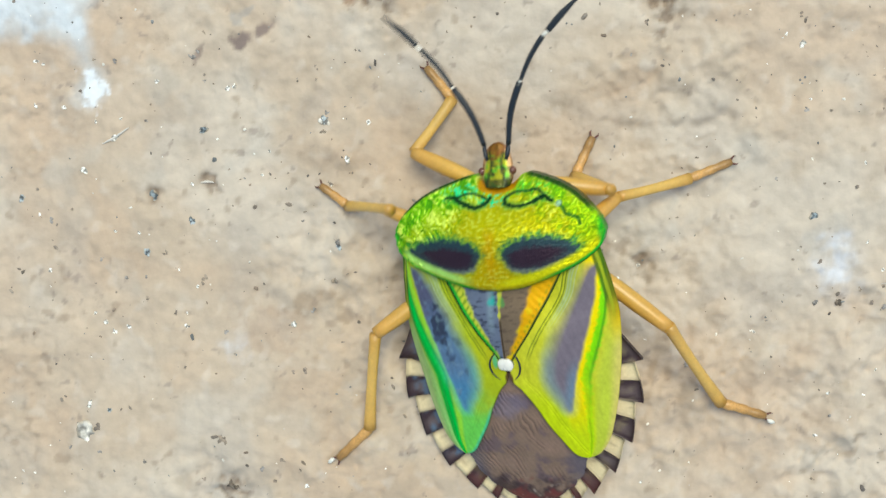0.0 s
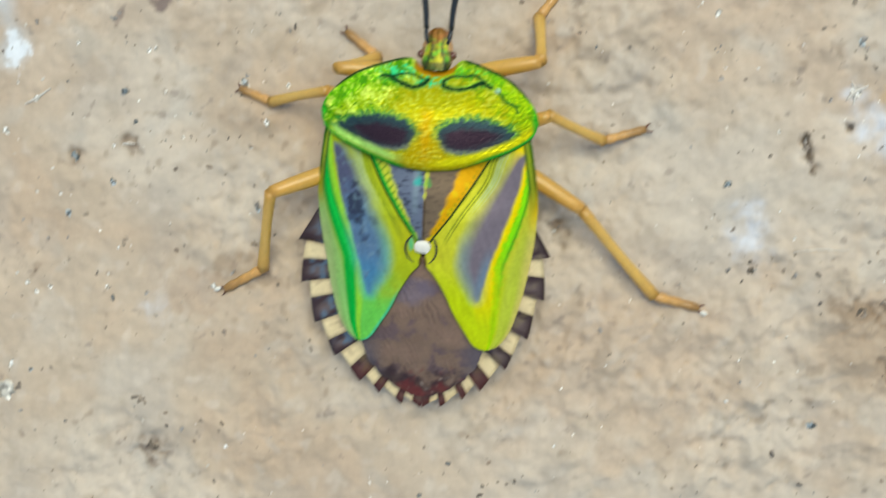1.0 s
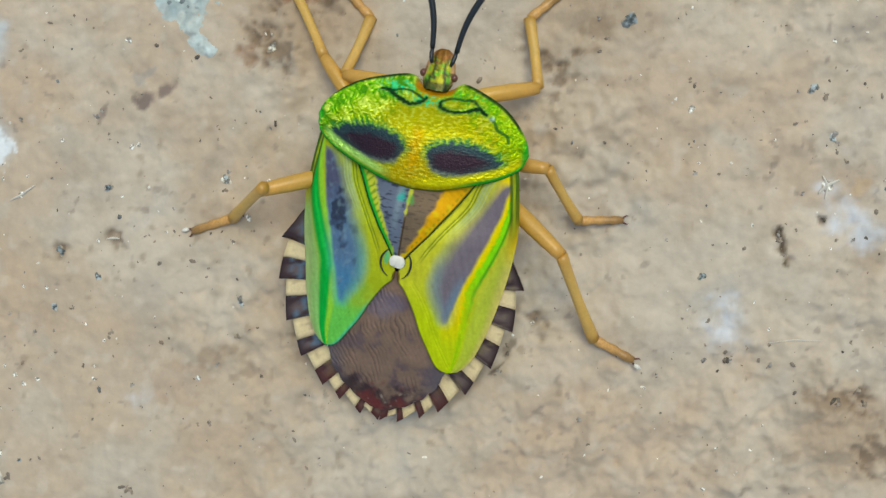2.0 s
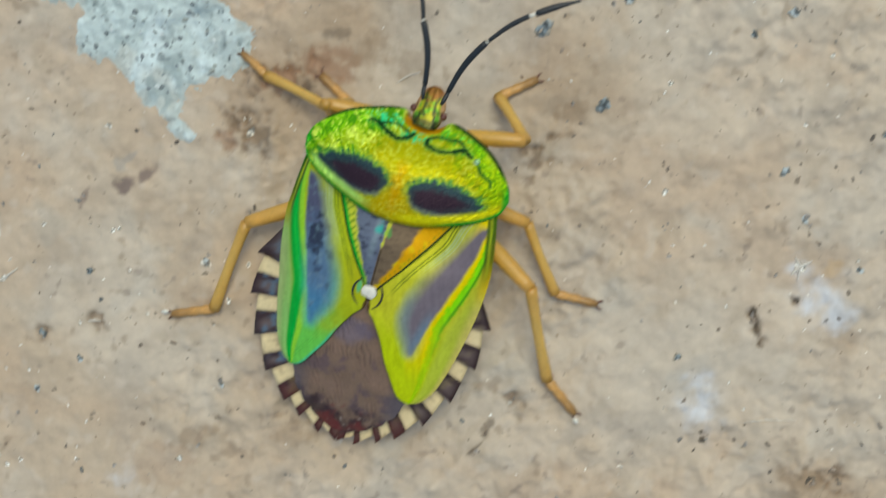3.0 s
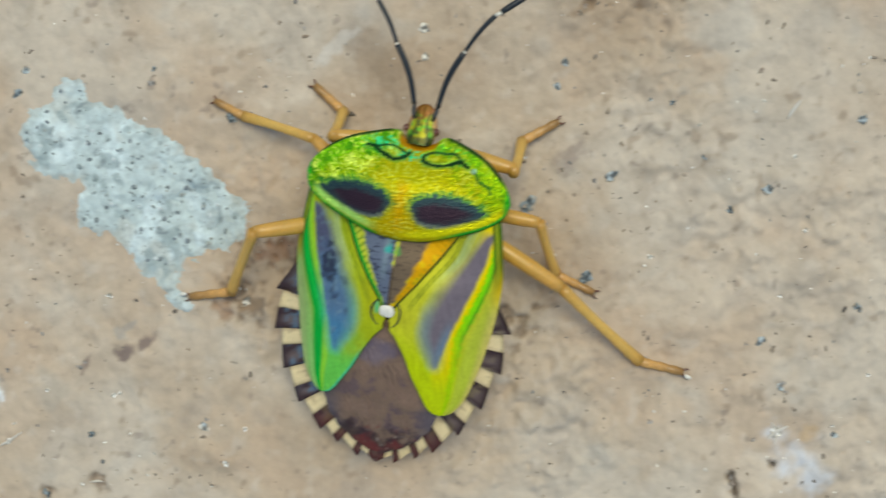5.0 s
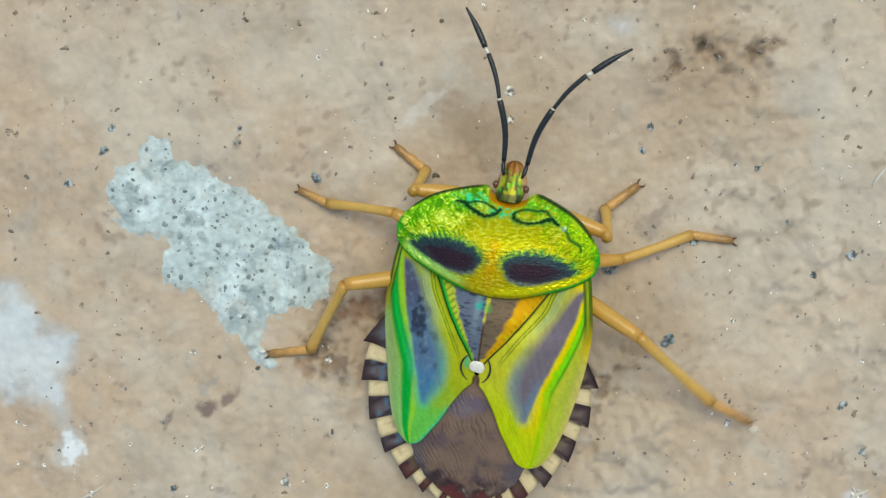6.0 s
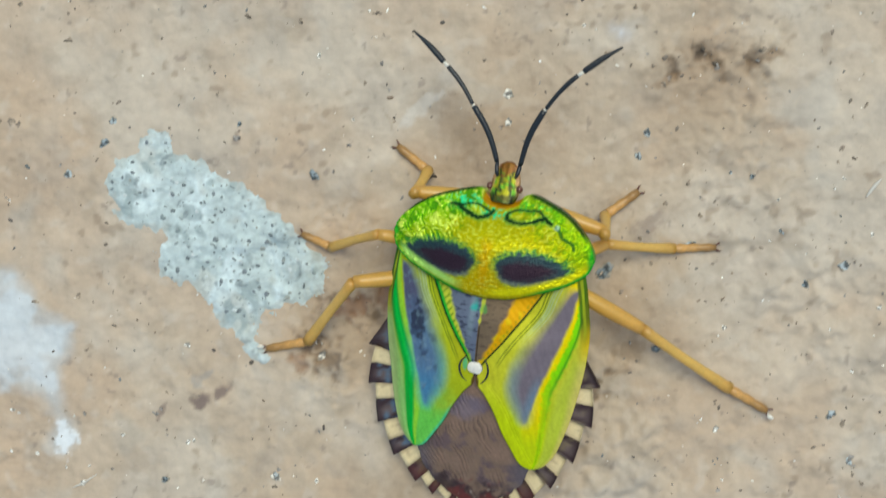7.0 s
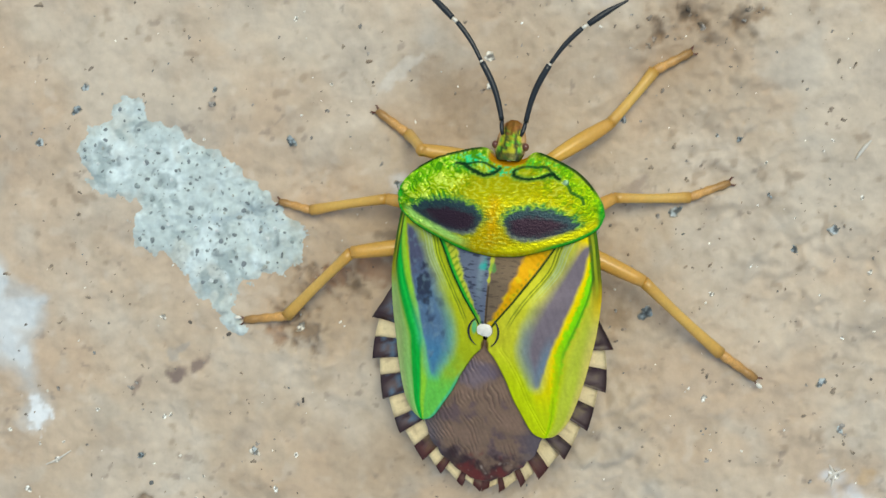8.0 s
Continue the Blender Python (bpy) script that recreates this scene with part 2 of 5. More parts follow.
def tube(name, path, radii, mat, parent=None, sides=10, tint=None):
    """A round limb along a path of points, with closed ends."""
    path = np.asarray(path, float)
    rings = []
    for i, p in enumerate(path):
        d = Vector(path[min(i + 1, len(path) - 1)] - path[max(i - 1, 0)]).normalized()
        u = d.orthogonal() if abs(d.z) > 0.9 else Vector((0, 0, 1)).cross(d)
        u.normalize()
        v = d.cross(u)
        for s in range(sides):
            w = 2 * math.pi * s / sides
            rings.append(p + radii[i] * np.array(u * math.cos(w) + v * math.sin(w)))
    faces = []
    for i in range(len(path) - 1):
        for s in range(sides):
            t = (s + 1) % sides
            faces.append((i * sides + s, i * sides + t, (i + 1) * sides + t, (i + 1) * sides + s))
    faces.append(tuple(range(sides))[::-1])
    faces.append(tuple((len(path) - 1) * sides + s for s in range(sides)))
    return raw(name, rings, faces, mat, parent, tint)


def ramp(v, a, b):
    t = np.clip((v - a) / (b - a), 0, 1)
    return t * t * (3 - 2 * t)


def blend(c, colour, amount):
    return c * (1 - amount[:, None]) + np.array(colour) * amount[:, None]


GRADIENTS = np.random.RandomState(5).rand(256, 256) * 2 * math.pi


def clouds(x, y, size, octaves=4, shift=0.0, rough=0.5):
    """Gradient noise, about -1 to 1, of a given size in millimetres."""
    out, gain = np.zeros_like(x), 1.0
    for o in range(octaves):
        u, v = x / size + 37.3 * o + shift, y / size + 11.7 * o + 2.3 * shift
        i, j = np.floor(u).astype(int), np.floor(v).astype(int)
        fu, fv = u - i, v - j
        su, sv = fu * fu * fu * (fu * (fu * 6 - 15) + 10), fv * fv * fv * (fv * (fv * 6 - 15) + 10)

        def corner(a, b):
            g = GRADIENTS[(i + a) % 256, (j + b) % 256]
            return np.cos(g) * (fu - a) + np.sin(g) * (fv - b)

        low = corner(0, 0) * (1 - su) + corner(1, 0) * su
        high = corner(0, 1) * (1 - su) + corner(1, 1) * su
        out += gain * 1.6 * (low * (1 - sv) + high * sv)
        gain *= rough
        size /= 2.03
    return out


SCATTER = np.random.RandomState(8).rand(3, 128, 128)


def blobs(x, y, size, shift=0.0):
    """Rounded lumps of uneven height, about one to a square of the given size, 0 to about 1."""
    u, v = x / size + shift, y / size + 1.7 * shift
    i, j = np.floor(u).astype(int), np.floor(v).astype(int)
    out = np.zeros_like(x)
    for a in (-1, 0, 1):
        for b in (-1, 0, 1):
            px, py, tall = SCATTER[:, (i + a) % 128, (j + b) % 128]
            out += tall ** 1.5 * np.exp(-((u - i - a - px) ** 2 + (v - j - b - py) ** 2) * 4.5)
    return out


def inside(x, y, outline):
    """How far points lie inside a closed outline, in millimetres (negative outside)."""
    p = smooth([*outline, outline[0]], 4)[:, :2]
    result = np.full(x.shape, -2.0)
    close = (x > p[:, 0].min() - 2) & (x < p[:, 0].max() + 2) & (y > p[:, 1].min() - 2) & (y < p[:, 1].max() + 2)
    x, y = x[close], y[close]
    near, odd = np.full(x.shape, 1e9), np.zeros(x.shape, bool)
    for (ax, ay), (bx, by) in zip(p[:-1], p[1:]):
        dx, dy = bx - ax, by - ay
        t = np.clip(((x - ax) * dx + (y - ay) * dy) / (dx * dx + dy * dy + 1e-12), 0, 1)
        near = np.minimum(near, (x - ax - t * dx) ** 2 + (y - ay - t * dy) ** 2)
        if ay != by:
            odd ^= ((ay > y) != (by > y)) & (x < dx * (y - ay) / dy + ax)
    result[close] = np.where(odd, 1, -1) * np.sqrt(near)
    return result


# ---- the ground: one sheet of plastered concrete, fine where it is looked at ----
PATCH = [(-22.5, 6.3), (-22.3, 5.6), (-21.9, 4.9), (-21.3, 4.3), (-20.0, 4.2), (-19.7, 3.7), (-20.2, 3.0), (-19.7, 2.0), (-18.6, 1.8),
         (-17.9, 1.1), (-17.2, 0.3), (-16.4, -0.7), (-15.6, -1.5), (-15.4, -1.3), (-15.6, -0.6), (-15.8, 0.1), (-15.3, 0.7), (-14.5, 1.0),
         (-13.8, 1.2), (-13.1, 1.6), (-12.8, 2.1), (-12.7, 2.7), (-13.3, 3.4), (-14.0, 4.2), (-14.9, 4.9), (-15.8, 5.5), (-16.6, 6.2),
         (-17.8, 6.7), (-18.5, 7.3), (-19.3, 7.4), (-19.6, 8.0), (-20.4, 8.5), (-20.9, 8.1), (-21.0, 7.5), (-21.9, 7.1)]
SMEAR = [(-29.4, 2.3), (-27.3, 2.2), (-26.4, 1.9), (-25.7, 1.3), (-25.3, 0.5), (-24.3, 0.1), (-24.0, -0.6), (-24.4, -1.8), (-24.6, -2.8),
         (-24.3, -3.8), (-24.0, -4.8), (-24.0, -5.6), (-24.7, -6.0), (-25.2, -5.7), (-25.1, -5.2), (-24.9, -4.6), (-25.1, -4.0), (-25.7, -3.5),
         (-27.1, -3.1), (-28.9, -3.3), (-31.0, -1.0)]
BROWN_PITS = [(2.9, 12.1, 0.7), (1.6, 11.7, 0.5), (5.1, 12.0, 0.6), (-10.8, 1.1, 0.8), (-12.6, -1.3, 1.0), 
              (-13.4, -0.7, 0.6), (-12.6, 1.2, 0.7), (10.9, -15.1, 0.6), (11.7, -17.4, 1.0), (-2.1, -12.3, 0.5), (-18.9, -21.8, 0.6),
              (-22.0, -9.6, 0.4), (7.5, -8.55, 0.2), (7.7, -9.0, 0.24), (7.95, -9.5, 0.2), (9.3, -8.0, 0.2), (-19.6, -9.1, 0.4),
              (-1.9, -1.6, 0.45), (-1.2, -2.4, 0.5), (-1.6, -3.2, 0.35), (-0.7, -1.5, 0.3)]
# wide, soft, darker brown areas of the ground: place and radius
BROWN_AREAS = [(-11.5, 0.3, 2.6), (-8.5, 3.2, 2.4), (-5.5, 8.5, 2.6), (0.5, 0.5, 2.2), (3.0, 10.8, 2.5), (-9.5, -6.5, 2.0), (11.0, -16.5, 2.5)]
BLUE_STAINS = [(9.4, -6.6, 0.45), (10.3, -8.0, 0.9), (5.55, -12.4, 0.85), (10.9, -8.5, 0.6), (5.4, -11.4, 0.5), (-8.7, 5.0, 0.5), (-18.5, -15.8, 0.45), (-0.5, 12.9, 0.4)]

# stains and brown areas with a shape of their own: place, half length, half width, heading, colour, strength
SCAR, SOOT, UMBER, RUST, SLATE, CHALK, OCHRE = (0.2, 0.155, 0.135), (0.1, 0.075, 0.05), (0.27, 0.2, 0.13), (0.3, 0.19, 0.12), (0.29, 0.3, 0.3), (0.56, 0.54, 0.49), (0.5, 0.36, 0.2)
STAINS = [(-18.15, -3.3, 0.6, 0.32, 12, SCAR, 0.95), (-17.35, -2.85, 0.45, 0.28, 35, SCAR, 0.9), (-18.5, -2.4, 0.4, 0.2, -40, SLATE, 0.5),
          (-18.0, -2.15, 0.35, 0.14, 30, SLATE, 0.45), (-19.95, -3.8, 0.5, 0.14, 62, SCAR, 0.7), (0.44, -0.37, 0.9, 0.5, 60, UMBER, 0.55),
          (3.5, 11.6, 0.6, 0.35, -60, UMBER, 0.85), (2.75, 12.2, 0.35, 0.2, -50, SOOT, 0.8), (1.4, 10.9, 0.6, 0.25, 30, UMBER, 0.8),
          (5.4, 12.0, 0.7, 0.25, 25, UMBER, 0.7), (9.7, -15.2, 1.0, 0.5, -15, UMBER, 0.75), (-17.0, -15.0, 1.6, 1.0, 0, RUST, 0.25),
          (-15.3, -13.8, 1.1, 0.4, 15, UMBER, 0.45), (7.68, -8.9, 0.75, 0.16, -78, SOOT, 0.95),
          (-3.1, -13.3, 0.5, 0.2, 60, SOOT, 0.6)]
STAINS += [(-3.6, -14.1, 0.5, 0.07, 42, SOOT, 0.7), (-11.2, -13.7, 0.9, 0.6, 0, UMBER, 0.45), (-7.0, 9.0, 1.7, 0.9, -50, UMBER, 0.4),
           (-8.9, 9.5, 1.2, 0.3, 42, CHALK, 0.7), (-10.2, 1.7, 0.9, 0.5, 20, RUST, 0.7), (-8.9, 1.95, 0.7, 0.4, -20, RUST, 0.7),
           (0.95, 4.9, 0.8, 0.45, 45, SCAR, 0.5), (-13.85, -1.4, 0.5, 0.4, 0, RUST, 0.6), (10.7, -6.75, 0.5, 0.35, 30, OCHRE, 0.6),
           (-12.9, -1.15, 0.6, 0.5, 0, UMBER, 0.8), (9.35, -7.85, 0.3, 0.18, -20, SOOT, 0.8), (-9.2, 2.9, 0.5, 0.3, 0, SOOT, 0.5),
           (-11.5, 1.1, 0.9, 0.5, 20, RUST, 0.85), (-9.5, 1.4, 1.1, 0.6, -15, RUST, 0.8), (-10.4, 0.5, 0.6, 0.35, 0, SOOT, 0.45), (-7.9, 2.2, 1.0, 0.7, 40, UMBER, 0.5), (-6.2, 1.6, 1.0, 0.6, 0, UMBER, 0.4)]
ROUGH = [(5.0, -16.0, 6.0, 0.7), (-1.5, -2.4, 2.2, 0.8), (9.0, -2.0, 5.0, 0.5), (-17.0, -2.5, 3.0, 0.5), (3.0, 11.0, 4.0, 0.6)]


def ground_height(x, y):
    h = 0.16 * clouds(x, y, 5.0, 2) + 0.02 * clouds(0.7 * x - 0.7 * y, 0.7 * x + 0.7 * y, 0.85, 3, 3.1)
    grainy = ramp(clouds(x, y, 9.0, 2, 14.0) + 0.012 * (x + 5) - 0.03 * (y + 4), -0.1, 0.7)
    for px, py, r, more in ROUGH:
        grainy = grainy + more * np.exp(-((x - px) ** 2 + (y - py) ** 2) / (r * r))
    grainy = np.minimum(grainy, 1.35)
    u, v = 0.8 * x + 0.6 * y, 0.8 * y - 0.6 * x
    # uneven lumps, drawn out a little along one slant, and small crumbs on them
    lumps = 0.55 * clouds(0.9 * u, 1.1 * v, 2.3, 4, 51.0, 0.5) + 0.9 * blobs(0.85 * u, 1.15 * v, 1.25, 3.0) + 0.45 * blobs(v, u, 0.6, 9.0) + 0.2 * blobs(u, v, 0.32, 5.0) - 0.42
    h = h + (0.13 + 0.21 * grainy) * lumps + (0.012 + 0.03 * grainy) * clouds(u, v, 0.36, 2, 7.7, 0.55)
    # small sharp pits
    h = h - (0.04 + 0.05 * grainy) * ramp(clouds(u, v, 0.5, 2, 91.0) + 0.4 * clouds(x, y, 2.5, 2, 95.0), 0.7, 1.0)
    uneven = 0.9 * clouds(x, y, 0.5, 3, 4.0)
    for px, py, r in BROWN_PITS:
        d = np.hypot(x - px, y - py) / r + uneven
        h = h - 0.22 * np.exp(-np.maximum(d, 0) ** 2 * 1.6)
    return h * ramp(-np.maximum(np.abs(x + 6), np.abs(y + 4)), -45.0, -28.0)


def ground_colour(x, y):
    a, b = clouds(x, y, 7.0, 4, 1.3), clouds(x, y, 2.4, 4, 5.1)
    c = np.tile(np.array((0.478, 0.398, 0.3)), (len(x), 1))
    c = blend(c, (0.5, 0.408, 0.312), 0.6 * ramp(-x + 0.7 * y + 6 * clouds(x, y, 9.0, 3, 40.0), 8.0, 26.0))
    c = blend(c, (0.525, 0.46, 0.37), 0.8 * ramp(x - 0.4 * y + 6 * clouds(x, y, 8.0, 3, 44.0), -6.0, 10.0))
    c = blend(c, (0.52, 0.47, 0.39), 0.8 * ramp(a, -0.1, 0.6))
    c = blend(c, (0.46, 0.35, 0.245), 0.5 * ramp(-a + 0.4 * b, 0.05, 0.7))
    c = blend(c, (0.35, 0.29, 0.215), 0.4 * ramp(clouds(x, y, 1.5, 3, 9.9), 0.25, 0.95))
    c = blend(c, (0.37, 0.33, 0.28), 0.4 * ramp(clouds(x, y, 3.4, 3, 25.0), 0.25, 0.85))
    c = blend(c, (0.26, 0.2, 0.14), 0.5 * ramp(clouds(x, y, 0.75, 2, 33.0) + 0.6 * clouds(x, y, 5.0, 2, 8.0), 0.75, 1.2))
    c = blend(c, (0.57, 0.52, 0.44), 0.4 * ramp(clouds(x, y, 0.8, 2, 12.2), 0.25, 0.9))
    c = blend(c, (0.44, 0.45, 0.42), 0.25 * ramp(clouds(x, y, 3.0, 3, 17.0), 0.4, 0.9))
    c = blend(c, (0.24, 0.2, 0.17), 0.55 * ramp(clouds(x, y, 0.5, 2, 21.0) + 0.5 * clouds(x, y, 3.0, 2, 30.0), 0.8, 1.15))
    for px, py, r in BROWN_AREAS:
        d = np.hypot(x - px, y - py) / r + 0.4 * a + 0.25 * b
        c = blend(c, (0.33, 0.25, 0.165), 0.5 * np.exp(-np.maximum(d, 0) ** 2 * 1.3))
    crumbly = 0.9 * clouds(x, y, 0.5, 3, 4.0)
    for px, py, r in BROWN_PITS:
        d = np.hypot(x - px, y - py) / r + crumbly
        c = blend(c, (0.15, 0.11, 0.075), 0.75 * np.exp(-np.maximum(d, 0) ** 2 * 2.2))
    for px, py, long, wide, heading, tone, strength in STAINS:
        w = radians(heading)
        p, q = (x - px) * math.cos(w) + (y - py) * math.sin(w), (y - py) * math.cos(w) - (x - px) * math.sin(w)
        d = np.hypot(p / long, q / wide) + 0.55 * crumbly
        c = blend(c, tone, strength * ramp(-d, -1.25, -0.55))
    uneven = 0.6 * clouds(x, y, 0.7, 3, 4.0)
    for px, py, r in BLUE_STAINS:
        d = np.hypot(x - px, y - py) / r + uneven
        c = blend(c, (0.58, 0.62, 0.67), 0.85 * np.exp(-np.maximum(d, 0) ** 2 * 1.5))
    s = inside(x, y, SMEAR) + 0.22 * clouds(x, y, 1.2, 4, 15.0, 0.5) + 0.1
    c = blend(c, (0.5, 0.59, 0.65), (0.66 + 0.2 * a) * ramp(s, -0.3, 0.6))
    c = blend(c, (0.63, 0.73, 0.8), 0.55 * ramp(s + 0.8 * clouds(x, y, 1.5, 3, 19.0), 0.35, 1.1))
    core = np.hypot((x + 24.45) / 0.55, (y + 5.25) / 0.75) + 0.8 * clouds(x, y, 0.6, 3, 27.0)
    c = blend(c, (0.74, 0.81, 0.86), 0.85 * ramp(-core, -1.1, -0.5))
    # beyond the place in view the plaster goes on evenly
    c = blend(c, (0.475, 0.405, 0.315), ramp(np.maximum(np.abs(x + 6), np.abs(y + 4)), 27.0, 40.0))
    return np.clip(c * [1.045, 0.99, 0.965], 0.02, 0.9)


def make_ground():
    def line(low, high, step):
        inner = np.arange(low, high, step)
        far, d, p = [], step, 0.0
        while p < 60000:
            d *= 1.32
            p += d
            far.append(p)
        return np.r_[low - np.array(far[::-1]), inner, inner[-1] + np.array(far)]

    xs, ys = line(-33, 20, 0.095), line(-29, 21, 0.095)
    X, Y = np.meshgrid(xs, ys, indexing="ij")
    x, y = X.ravel(), Y.ravel()
    z = ground_height(x, y)
    idx = np.arange(len(x)).reshape(X.shape)
    q = np.stack([idx[:-1, :-1], idx[1:, :-1], idx[1:, 1:], idx[:-1, 1:]], -1).reshape(-1, 4)
    ob = raw("ground", np.c_[x, y, z], q.tolist(), PLASTER, None, ground_colour(x, y))
    tagged(ob, "sandy beige plastered concrete, rough, stained and pitted", "ground", kind="structure")


make_ground()


HX, HY = np.meshgrid(np.arange(-34, 21, 0.1), np.arange(-30, 22, 0.1), indexing="ij")
HEIGHTS = ground_height(HX.ravel(), HY.ravel()).reshape(HX.shape)


def height(x, y):
    """The ground's height at one place, in millimetres."""
    return float(HEIGHTS[min(max(round((x + 34) * 10), 0), HX.shape[0] - 1), min(max(round((y + 30) * 10), 0), HX.shape[1] - 1)])


def make_patch():
    """A thin crust of pale grey speckled mortar that lies on the plaster."""
    xs, ys = np.arange(-23.4, -11.9, 0.06), np.arange(-2.2, 9.3, 0.06)
    X, Y = np.meshgrid(xs, ys, indexing="ij")
    x, y = X.ravel(), Y.ravel()
    d = inside(x, y, PATCH) + 0.16 * clouds(x, y, 0.8, 4, 2.2) + 0.12
    z = ground_height(x, y) + 0.12 * ramp(d, -0.14, 0.7) - 0.02 + 0.035 * clouds(x, y, 0.6, 3, 8.0)
    c = np.tile(np.array((0.46, 0.535, 0.535)), (len(x), 1))
    c = blend(c, (0.57, 0.655, 0.665), ramp(clouds(x, y, 1.8, 3, 3.0), -0.1, 0.6))
    c = blend(c, (0.44, 0.43, 0.37), 0.5 * ramp(clouds(x, y, 2.2, 3, 6.0), 0.2, 0.8))
    c = blend(c, (0.27, 0.33, 0.335), 0.7 * ramp(clouds(x, y, 0.75, 2, 23.0) + 0.7 * clouds(x, y, 2.5, 2, 31.0), 0.3, 0.75))
    c = blend(c, (0.17, 0.2, 0.21), 0.6 * ramp(clouds(x, y, 0.36, 2, 11.0) + 0.5 * clouds(x, y, 1.3, 2, 13.0), 0.65, 1.1))
    c = blend(c, (0.4, 0.42, 0.39), 0.75 * ramp(-d + 0.25 * clouds(x, y, 0.5, 3, 77.0), -0.5, 0.1))
    idx = np.arange(len(x)).reshape(X.shape)
    keep = (d > -0.12).reshape(X.shape)
    cell = keep[:-1, :-1] & keep[1:, :-1] & keep[1:, 1:] & keep[:-1, 1:]
    q = np.stack([idx[:-1, :-1], idx[1:, :-1], idx[1:, 1:], idx[:-1, 1:]], -1)[cell]
    used, inv = np.unique(q, return_inverse=True)
    c = c * (1.1 + 0.13 * clouds(x, y, 0.3, 2, 88.0))[:, None]
    ob = raw("mortar_crust", np.c_[x, y, z][used], inv.reshape(-1, 4).tolist(), MORTAR, None, np.clip(c[used], 0, 1))
    tagged(ob, "pale grey speckled mortar crust stuck to the beige plaster", "mortar")
    # crumbs of sand that stand out of the crust
    rng = np.random.RandomState(12)
    kinds = []
    for k in range(5):
        crumb = raw("crumb", grain_mesh(rng, 0, 0, 0, 0.1, 1.2, 0.5), GRAIN_FACES, GRIT, ob, np.tile([(0.18, 0.21, 0.22), (0.27, 0.32, 0.32), (0.2, 0.23, 0.25), (0.6, 0.65, 0.65), (0.34, 0.36, 0.33)][k], (12, 1)), False)
        kinds.append(crumb)
    while len(kinds) < 60:
        px, py = -22.4 + 9.8 * rng.rand(), -1.2 + 9.2 * rng.rand()
        if inside(np.array([px]), np.array([py]), PATCH)[0] > 0.2:
            crumb = new("crumb", kinds[rng.randint(5)].data)
            crumb.parent = ob
            crumb.location = (px * MM, py * MM, (height(px, py) + 0.1) * MM)
            crumb.rotation_euler.z = 6.28 * rng.rand()
            s = 0.5 + 0.9 * rng.rand()
            crumb.scale = (s, s, s)
            kinds.append(crumb)
    for crumb, (px, py) in zip(kinds[:5], [(-19.5, 5.0), (-17.2, 3.4), (-15.9, 1.6), (-18.6, 3.1), (-14.6, 3.0)]):
        crumb.location = (px * MM, py * MM, (height(px, py) + 0.1) * MM)


# ---- loose and sunken grains ----
def grain_mesh(rng, x, y, z, r, long=1.0, flat=0.7):
    """Vertices and faces of one small uneven stone."""
    t = (1 + 5 ** 0.5) / 2
    v = np.array([(-1, t, 0), (1, t, 0), (-1, -t, 0), (1, -t, 0), (0, -1, t), (0, 1, t), (0, -1, -t), (0, 1, -t), (t, 0, -1), (t, 0, 1), (-t, 0, -1), (-t, 0, 1)], float) / 1.902
    v = v * (0.75 + 0.5 * rng.rand(12, 1)) * [r * long, r / long ** 0.5, r * flat]
    w = rng.rand() * 6.283
    v = np.c_[v[:, 0] * math.cos(w) - v[:, 1] * math.sin(w), v[:, 0] * math.sin(w) + v[:, 1] * math.cos(w), v[:, 2]]
    return v + [x, y, z]


GRAIN_FACES = [(0, 11, 5), (0, 5, 1), (0, 1, 7), (0, 7, 10), (0, 10, 11), (1, 5, 9), (5, 11, 4), (11, 10, 2), (10, 7, 6), (7, 1, 8),
               (3, 9, 4), (3, 4, 2), (3, 2, 6), (3, 6, 8), (3, 8, 9), (4, 9, 5), (2, 4, 11), (6, 2, 10), (8, 6, 7), (9, 8, 1)]


make_patch()


def make_scatter(name, count, sizes, tones, mat, seed, label, patchy=-9.0, box=(-30, 17, -26, 18), lift=0.0, within=()):
    """Fine grains sunk into the plaster, too many to count."""
    rng = np.random.RandomState(seed)
    verts, faces, tint = [], [], []
    spot = box[0::2] + (np.array(box[1::2]) - box[0::2]) * rng.rand(count * 4, 2)
    dense = clouds(spot[:, 0], spot[:, 1], 4.0, 3, seed) + 0.5 * rng.rand(count * 4)
    if within:
        dense = np.where(inside(spot[:, 0], spot[:, 1], within) > 0.15, 1.0, -99.0)
    for x, y in spot[dense > patchy][:count]:
        r = sizes[0] + (sizes[1] - sizes[0]) * rng.rand() ** 3
        faces += [tuple(12 * len(verts) + k for k in f) for f in GRAIN_FACES]
        verts.append(grain_mesh(rng, x, y, height(x, y) + lift + 0.05 * r, r, 1 + 0.8 * rng.rand()))
        tint += [np.array(tones[rng.randint(len(tones))]) * (0.7 + 0.6 * rng.rand())] * 12
    ob = raw(name, np.concatenate(verts), faces, mat, None, np.clip(np.array(tint), 0, 1), False)
    tagged(ob, label, "grit", kind="stuff")


